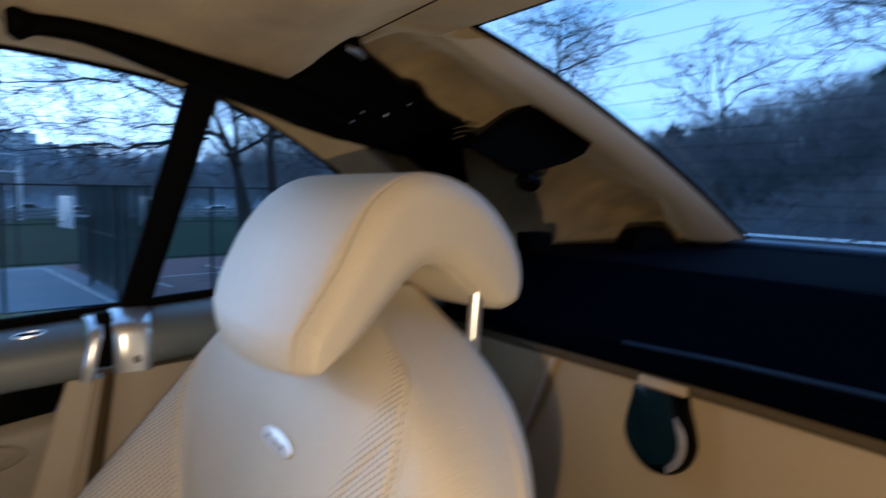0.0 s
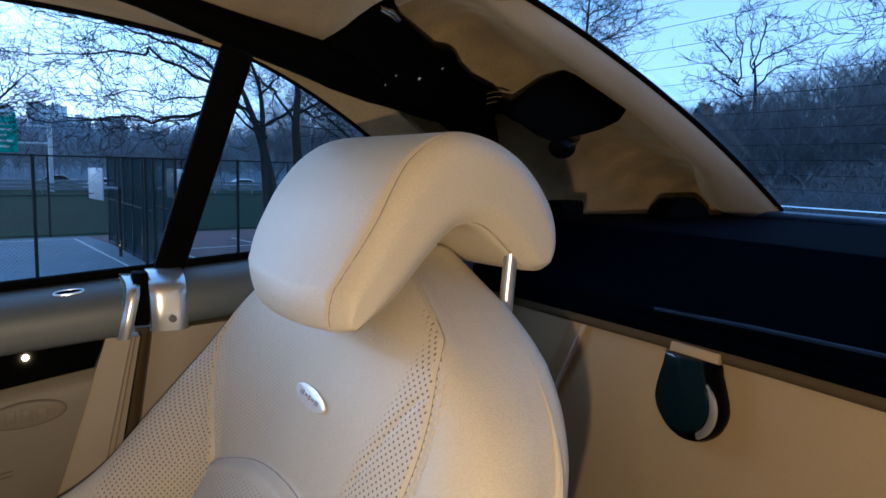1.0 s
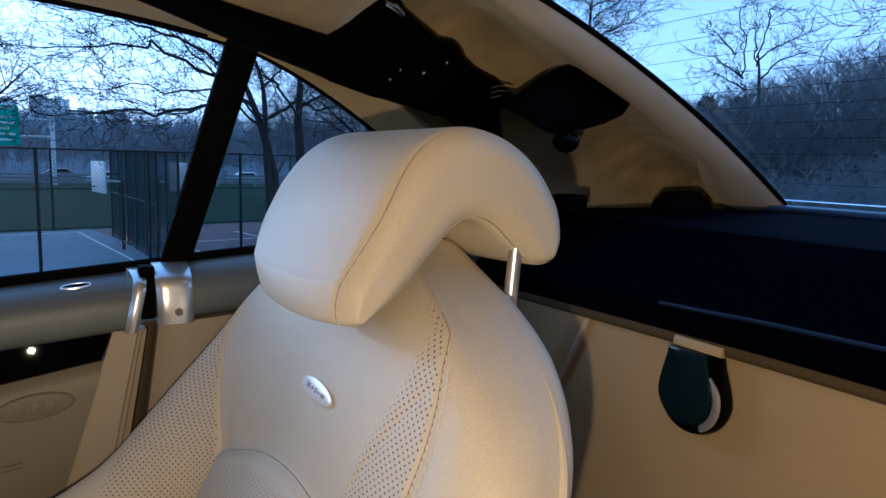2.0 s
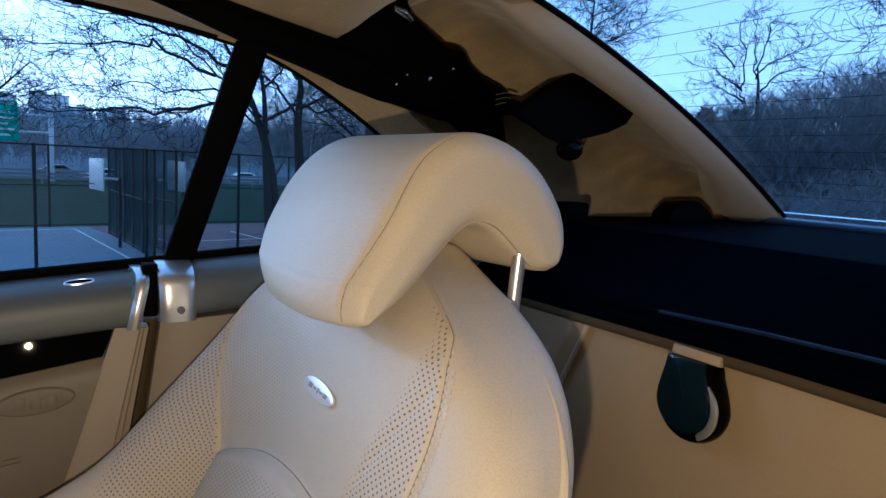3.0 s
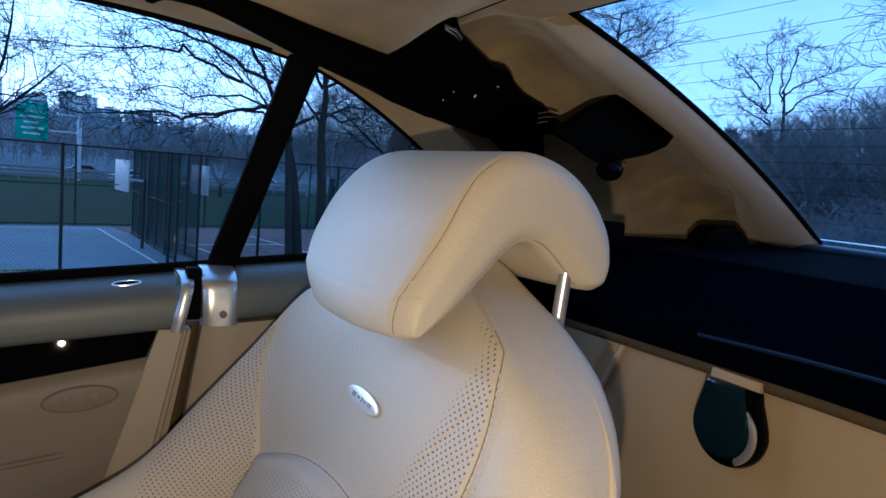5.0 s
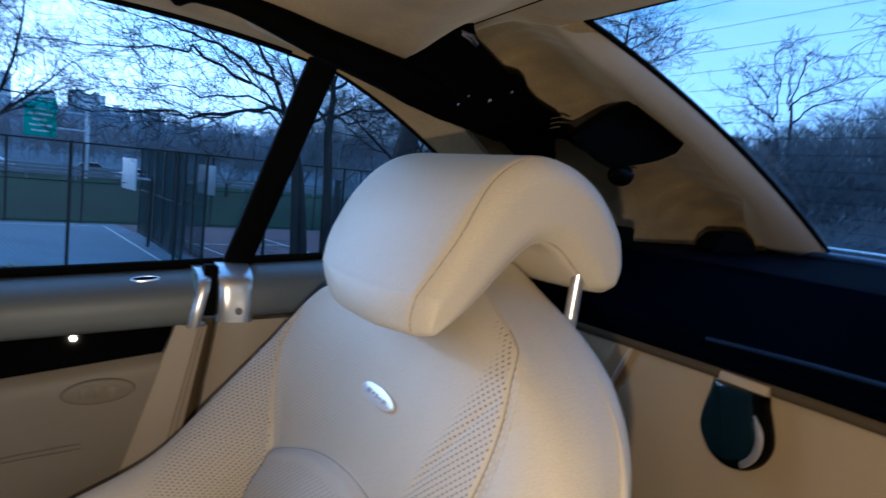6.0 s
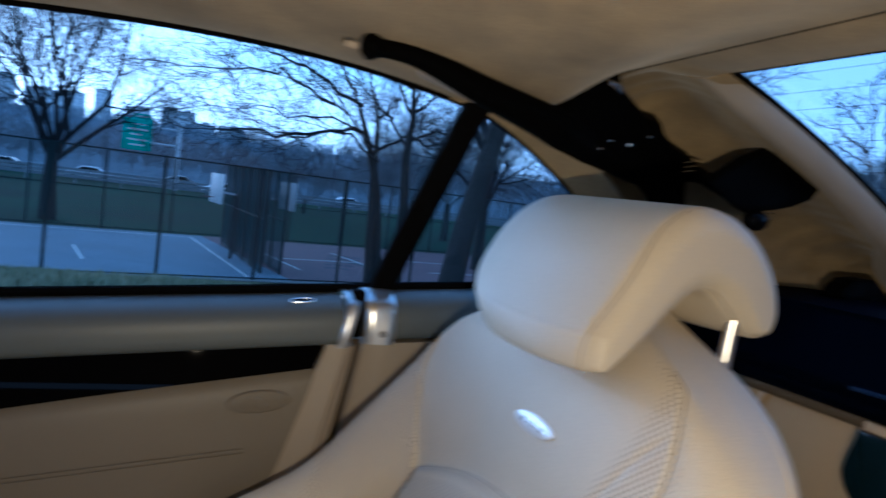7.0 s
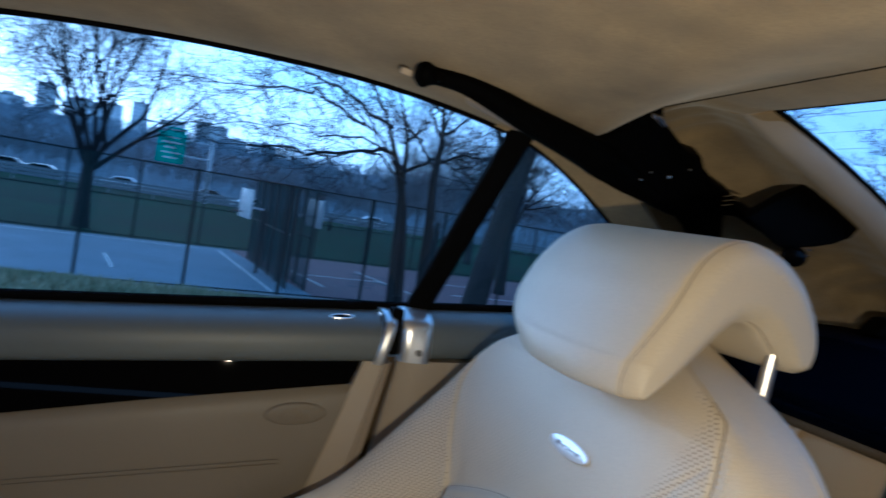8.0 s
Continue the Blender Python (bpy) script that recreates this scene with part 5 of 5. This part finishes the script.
def build_limbed_tree(seed, base, trunk, limbs, label, twig=0.0075, girth=0.22, fill=0.95, spray=1.0, near=1.0):
    """A bare tree with its long main limbs given, and branches grown along them."""
    rng = random.Random(seed)
    eye = Vector((0.1, -0.12, 1.13))
    base, *trunk = [eye + (Vector(p) - eye) * near for p in (base, *trunk)]
    limbs = [[eye + (Vector(p) - eye) * near for p in path] for path in limbs]
    if near < 1:
        base.z = ground_z(base.x, base.y) - 0.15
    t = thing("bare_tree", label, "tree", base, "bare trees")
    pts = spline([base, *trunk], 10)
    big = [(pts[k], pts[k + 1], girth * (1 - 0.08 * k), girth * (1 - 0.08 * (k + 1))) for k in range(10)]
    segs = []

    def limb(p, d, length, r, level):
        for k in range(4):
            d = (d + Vector((rng.gauss(0, 0.2), rng.gauss(0, 0.2), rng.gauss(0.02, 0.16)))).normalized()
            e = p + d * length / 4
            segs.append((p, e, max(r * (1 - 0.2 * k), twig), max(r * (0.8 - 0.2 * k), twig * 0.7)))
            if level < 3:
                for _ in range((2 if level < 2 and rng.random() < 0.4 else 1) if rng.random() < fill else 0):
                    f = (d + Vector((rng.gauss(0, 0.7), rng.gauss(0, 0.6), rng.gauss(0.05, 0.55)))).normalized()
                    limb(e, f, length * rng.uniform(0.35, 0.65), r * 0.5, level + 1)
            p = e

    for path in limbs:
        q = spline(path, 12)
        step = 0.13 * (q[-1] - q[0]).length / 12
        q = [p + Vector((rng.gauss(0, step), rng.gauss(0, 2 * step), rng.gauss(0, step))) for p in q]
        r0 = 0.30 * girth
        for k in range(12):
            ra, rb = r0 * (1 - 0.8 * k / 12), r0 * (1 - 0.8 * (k + 1) / 12)
            segs.append((q[k], q[k + 1], ra, rb))
            if k > 2:
                for _ in range(rng.choice((1, 2, 2))):
                    d = (q[k + 1] - q[k]).normalized()
                    f = (d + Vector((rng.gauss(0, 0.5), rng.gauss(0, 0.8), rng.gauss(0.1, 0.75)))).normalized()
                    limb(q[k], f, spray * rng.uniform(0.8, 2.4), rb * 0.4, 1)
        limb(q[-1], (q[-1] - q[-2]).normalized(), 1.5 * spray, 0.02, 1)
    seg_mesh("trunk", big, 10, BARK, t)
    seg_mesh("crown", segs, 4, TWIG, t)


build_tree(3, -8.1, 36.5, 14, 3.3, 11, 0.85, 4, 8.0, "wide bare tree on the grass behind the courts")
build_limbed_tree(11, (9.0, 25.7, -2.6), [(8.9, 25.7, 0.5), (8.75, 25.7, 2.4), (8.85, 25.7, 3.8), (8.7, 25.7, 5.2), (8.65, 25.9, 6.4)], [
    [(8.8, 25.7, 2.6), (8.2, 25.7, 3.5), (7.7, 25.6, 4.0), (6.9, 25.5, 4.5), (6.2, 25.5, 5.1), (5.6, 25.4, 5.9)],
    [(8.8, 25.7, 4.1), (8.3, 25.9, 5.0), (8.1, 26.1, 5.8), (7.8, 26.2, 6.8), (7.7, 26.3, 7.9)],
    [(8.8, 25.7, 4.3), (9.0, 25.5, 5.3), (9.2, 25.4, 6.2), (9.1, 25.2, 7.4)],
    [(5.6, 25.5, 3.8), (4.0, 25.2, 4.55), (2.9, 25.1, 4.7), (1.4, 25.0, 4.35), (-0.5, 24.8, 4.4)],
    [(8.7, 25.7, 5.0), (7.4, 26.0, 6.2), (6.0, 26.2, 7.0), (4.4, 26.3, 8.4)],
    [(8.8, 25.7, 4.2), (10.2, 26.0, 5.4), (11.4, 26.2, 6.2), (12.8, 26.4, 7.4)],
    [(8.8, 25.8, 3.0), (10.0, 26.4, 3.6), (11.6, 27.0, 3.9), (13.0, 27.4, 4.8)],
    [(8.65, 25.9, 6.3), (9.0, 26.0, 7.4), (9.6, 26.2, 9.0)],
], "tall bare tree with long sweeping limbs beside the courts", girth=0.19, near=0.86)
build_limbed_tree(14, (7.9, 26.0, -2.6), [(7.7, 26.0, 0.0), (7.55, 25.9, 1.7), (7.5, 25.8, 3.0), (7.35, 25.8, 4.1), (6.95, 25.8, 5.1)], [
    [(7.6, 25.8, 2.2), (6.6, 25.7, 3.2), (5.7, 25.7, 3.9), (4.9, 25.6, 4.7), (4.2, 25.6, 5.4), (3.6, 25.5, 6.1), (3.1, 25.5, 6.9)],
    [(7.5, 25.8, 2.5), (6.9, 25.7, 3.1), (6.0, 25.6, 3.4), (4.9, 25.5, 3.3), (4.0, 25.4, 3.3), (3.1, 25.3, 3.4), (1.9, 25.2, 3.2), (0.6, 25.1, 2.9)],
    [(7.5, 25.8, 2.1), (6.9, 25.9, 2.6), (6.1, 26.0, 3.0), (5.2, 26.1, 2.8), (4.4, 26.1, 2.5), (3.5, 26.2, 2.5), (1.9, 26.2, 2.4)],
    [(6.95, 25.8, 5.1), (6.6, 25.9, 6.3), (6.6, 26.0, 7.6)],
    [(7.4, 25.8, 3.6), (8.3, 26.2, 4.6), (8.9, 26.4, 5.8)],
], "leaning bare tree with long limbs beside the courts", girth=0.15, near=0.84)


def side_limbs(seed, x, y, z, height, first, count, reach):
    """Slender limbs all the way up a straight leader."""
    rng = random.Random(seed)
    out = []
    for k in range(count):
        h = first + (1 - first) * ((k + rng.random()) / count) ** 0.8
        a = rng.uniform(0, 6.28)
        n = reach * (1.3 - 0.9 * h) * rng.uniform(0.6, 1.1)
        d = Vector((math.cos(a), math.sin(a), 0))
        p = Vector((x, y, z + height * h))
        out.append([p, p + d * n * 0.35 + Vector((0, 0, n * 0.16)), p + d * n * 0.7 + Vector((0, 0, n * 0.26)), p + d * n + Vector((0, 0, n * 0.42))])
    return out


def build_leader_tree(seed, az, dist, z, height, first, count, reach, label):
    x, y = polar(az, dist)
    build_limbed_tree(seed, (x, y, z - 0.2), [(x + 0.1, y, z + height * 0.4), (x - 0.1, y, z + height * 0.75), (x, y, z + height)], side_limbs(seed, x, y, z, height, first, count, reach), label, 0.0085, 0.17, 0.68)


build_limbed_tree(14, (8.3, 26.3, -2.6), [(7.95, 26.2, 0.0), (7.65, 26.1, 1.55), (7.05, 26.0, 3.2), (6.4, 25.9, 4.6)], [
    [(7.0, 26.0, 3.2), (5.9, 25.9, 3.0), (4.2, 25.7, 2.5), (3.1, 25.6, 2.5), (1.9, 25.5, 2.5), (0.6, 25.4, 2.2)],
    [(7.4, 26.1, 2.3), (8.9, 26.6, 3.2), (10.3, 26.9, 3.1), (11.6, 27.2, 3.7)],
    [(6.4, 25.9, 4.6), (5.6, 26.2, 5.9), (5.0, 26.4, 7.4)],
    [(6.7, 25.9, 4.0), (5.0, 26.4, 5.0), (3.2, 26.7, 5.6), (1.6, 27.0, 5.9)],
], "leaning bare tree with long limbs beside the courts", near=0.84)
build_tree(21, 22.6, 13.5, 9.5, 4.6, 4, 0.7, 4, 5.5, "thick dark tree trunk on the bank", lean=(0.9, 0.2), z=-1.6)
build_tree(27, 25.5, 34, 11, 3.2, 5, 0.6, 4, 4.8, "bare tree near the red court")
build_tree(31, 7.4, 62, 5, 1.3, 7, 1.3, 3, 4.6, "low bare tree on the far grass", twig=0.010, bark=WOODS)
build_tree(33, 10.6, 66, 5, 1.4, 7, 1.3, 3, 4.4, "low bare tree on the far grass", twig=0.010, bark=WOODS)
build_limbed_tree(41, (34.7, 24.0, 0.9), [(34.6, 24.0, 3.5), (34.5, 24.1, 5.1), (34.5, 24.2, 6.4), (34.4, 24.3, 7.5)], [
    [(34.6, 24.1, 2.4), (34.1, 24.6, 4.9), (34.0, 24.9, 6.2), (33.7, 25.3, 7.5)],
    [(34.4, 24.3, 6.8), (34.3, 24.5, 7.7), (34.3, 24.4, 8.9), (34.1, 24.7, 10.3)],
    [(34.4, 24.3, 7.0), (34.8, 23.7, 7.7), (35.4, 22.9, 8.2), (36.0, 22.1, 8.6)],
    [(34.5, 24.2, 6.1), (34.9, 23.6, 6.9), (35.6, 22.6, 7.4), (36.2, 21.7, 7.2)],
    [(34.0, 24.9, 6.2), (33.5, 25.5, 6.8), (33.1, 26.1, 7.3), (32.3, 27.1, 7.7)],
    [(33.7, 25.2, 7.4), (33.2, 25.9, 8.4), (32.8, 26.5, 9.0)],
    [(34.1, 24.7, 5.5), (33.7, 25.3, 6.0), (32.9, 26.3, 6.6)],
    [(34.0, 24.9, 6.3), (34.0, 24.8, 8.0), (33.7, 25.2, 9.6), (34.3, 24.5, 10.5)],
    [(34.4, 24.3, 7.3), (34.6, 24.0, 8.9), (34.7, 23.9, 9.8), (35.2, 23.2, 9.8)],
], "slender bare tree with forked trunk on the wooded slope", 0.0095, 0.19, 0.6, 0.6)
build_leader_tree(43, 42.0, 38, 1.0, 9.6, 0.4, 12, 4.4, "slender bare tree behind the car")
build_leader_tree(47, 67.0, 26, 1.0, 8.6, 0.45, 9, 4.2, "bare tree on the slope behind the car")
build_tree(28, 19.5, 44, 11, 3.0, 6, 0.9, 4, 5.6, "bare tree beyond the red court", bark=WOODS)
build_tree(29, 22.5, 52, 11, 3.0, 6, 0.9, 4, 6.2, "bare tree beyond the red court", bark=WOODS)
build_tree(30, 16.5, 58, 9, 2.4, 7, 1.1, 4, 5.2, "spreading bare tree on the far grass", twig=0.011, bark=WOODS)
build_tree(51, -21, 40, 10, 3.0, 6, 0.8, 4, 5.0, "bare tree on the grass")


def build_woods(seed, spots, label, height, parts_mat=WOODS, twig=0.03):
    """Many thin bare trees as one mass."""
    rng = random.Random(seed)
    segs = []
    for x, y in spots:
        z = ground_z(x, y) - 0.1
        h = height * rng.uniform(0.6, 1.15)
        p = Vector((x, y, z))
        d = Vector((rng.gauss(0, 0.08), rng.gauss(0, 0.08), 1)).normalized()
        r = 0.011 * h * rng.uniform(0.5, 1)
        for k in range(5):
            e = p + d * h / 5
            segs.append((p, e, max(twig, r * (1 - k / 5)), max(twig, r * (1 - (k + 1) / 5))))
            if k > 0:
                for _ in range(4):
                    a = rng.uniform(0, 6.28)
                    f = Vector((math.cos(a) * 0.8, math.sin(a) * 0.8, rng.uniform(0.3, 1.0))).normalized()
                    q = e + f * h * rng.uniform(0.10, 0.24)
                    segs.append((e, q, twig, twig * 0.7))
                    for _ in range(3):
                        g = (f + Vector((rng.gauss(0, 0.5), rng.gauss(0, 0.5), rng.gauss(0.2, 0.4)))).normalized()
                        segs.append((e.lerp(q, rng.uniform(0.3, 1)), q + g * h * rng.uniform(0.05, 0.13), twig * 0.8, twig * 0.5))
            p = e
            d = (d + Vector((rng.gauss(0, 0.1), rng.gauss(0, 0.1), 0))).normalized()
    ob = seg_mesh("bare_woods", segs, 3, parts_mat, None)
    tagged(ob, label, "woods", kind="stuff")


rw = random.Random(5)
build_woods(61, [polar(rw.uniform(40, 75), rw.uniform(30, 64)) for _ in range(1500)], "dense brown bare woods on the slope", 4.6, twig=0.012)
build_woods(65, [polar(rw.uniform(38, 78), rw.uniform(13, 31)) for _ in range(900)], "low brown scrub at the foot of the wooded slope", 1.5, twig=0.007)
build_woods(62, [polar(rw.uniform(18, 42), rw.uniform(95, 150)) for _ in range(260)], "bare woods beyond the highway", 11.0, twig=0.03)
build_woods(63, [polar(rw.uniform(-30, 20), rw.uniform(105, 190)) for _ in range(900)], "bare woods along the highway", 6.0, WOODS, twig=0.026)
build_woods(64, [polar(rw.uniform(-40, 30), rw.uniform(230, 430)) for _ in range(1500)], "distant bare woods on the hill", 7.5, HAZY_WOODS, twig=0.10)


def build_conifer(az, d, height, width, seed):
    rng = random.Random(seed)
    x, y = polar(az, d)
    z = ground_z(x, y) - 0.2
    t = thing("conifer", "dark green conifer among bare trees", "tree", (x, y, z), "conifers")
    bm = bmesh.new()
    tube(bm, [Vector((x, y, z)), Vector((x, y, z + height))], [0.18, 0.03], 8, Vector((1, 0, 0)))
    part("trunk", bm, BARK, t)
    verts, faces = [], []
    for _ in range(2600):
        h = rng.random() ** 0.8
        r = width * (1 - h) * math.sqrt(rng.random()) + 0.1
        a = rng.uniform(0, 6.28)
        c = Vector((x + r * math.cos(a), y + r * math.sin(a), z + 0.6 + (height - 0.4) * h))
        s = rng.uniform(0.12, 0.28)
        i = len(verts)
        verts += [c + Vector([rng.gauss(0, s) for _ in range(3)]) for _ in range(3)]
        faces.append((i, i + 1, i + 2))
    quick("crown", verts, faces, CONIFER, t)


build_conifer(51.2, 52, 5.2, 3.2, 71)
build_conifer(53.4, 54, 4.4, 3.0, 72)
build_conifer(65.5, 46, 5.2, 2.8, 74)


def build_block(az, d, w, crest, depth, storeys, bays, label):
    """A far apartment block with recessed window openings; crest is the height of its roof above the courts."""
    x, y = polar(az, d)
    z = ground_z(x, y) - 1
    h = crest - z
    b = thing("apartment_building", label, "building", (x, y, z), "far buildings")
    part("wall", box((w, depth, h), pose(x, y, z + h / 2), 0), HAZY_BRICKS, b, smooth=False)
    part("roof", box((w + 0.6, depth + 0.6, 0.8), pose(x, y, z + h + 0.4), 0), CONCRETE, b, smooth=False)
    part("roof_house", box((w * 0.3, depth * 0.5, 3.0), pose(x + w * 0.1, y, z + h + 1.8), 0), HAZY_BRICKS, b, smooth=False)
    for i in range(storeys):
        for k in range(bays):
            part("window", box((w / bays * 0.38, 0.3, h / storeys * 0.36), pose(x + w * ((k + 0.5) / bays - 0.5), y - depth / 2, z + h * (i + 0.5) / storeys), 0), HAZY_GLASS, b, smooth=False)


for spec in ((-11.1, 620, 12, 47, 14, 9, 4), (-13.6, 640, 26, 34, 16, 5, 5), (-8.8, 700, 26, 45, 16, 6, 5), (-6.9, 690, 18, 46, 16, 6, 4), (-4.9, 700, 13, 53, 14, 8, 3), (-2.5, 720, 22, 43, 16, 5, 4), (-0.3, 720, 14, 48, 14, 6, 3), (0.8, 705, 20, 45, 16, 5, 4), (2.2, 740, 24, 38, 16, 4, 5), (4.4, 760, 26, 40, 16, 4, 5), (-17.5, 660, 26, 44, 16, 5, 5)):
    build_block(*spec, "distant brick apartment building on the hill")
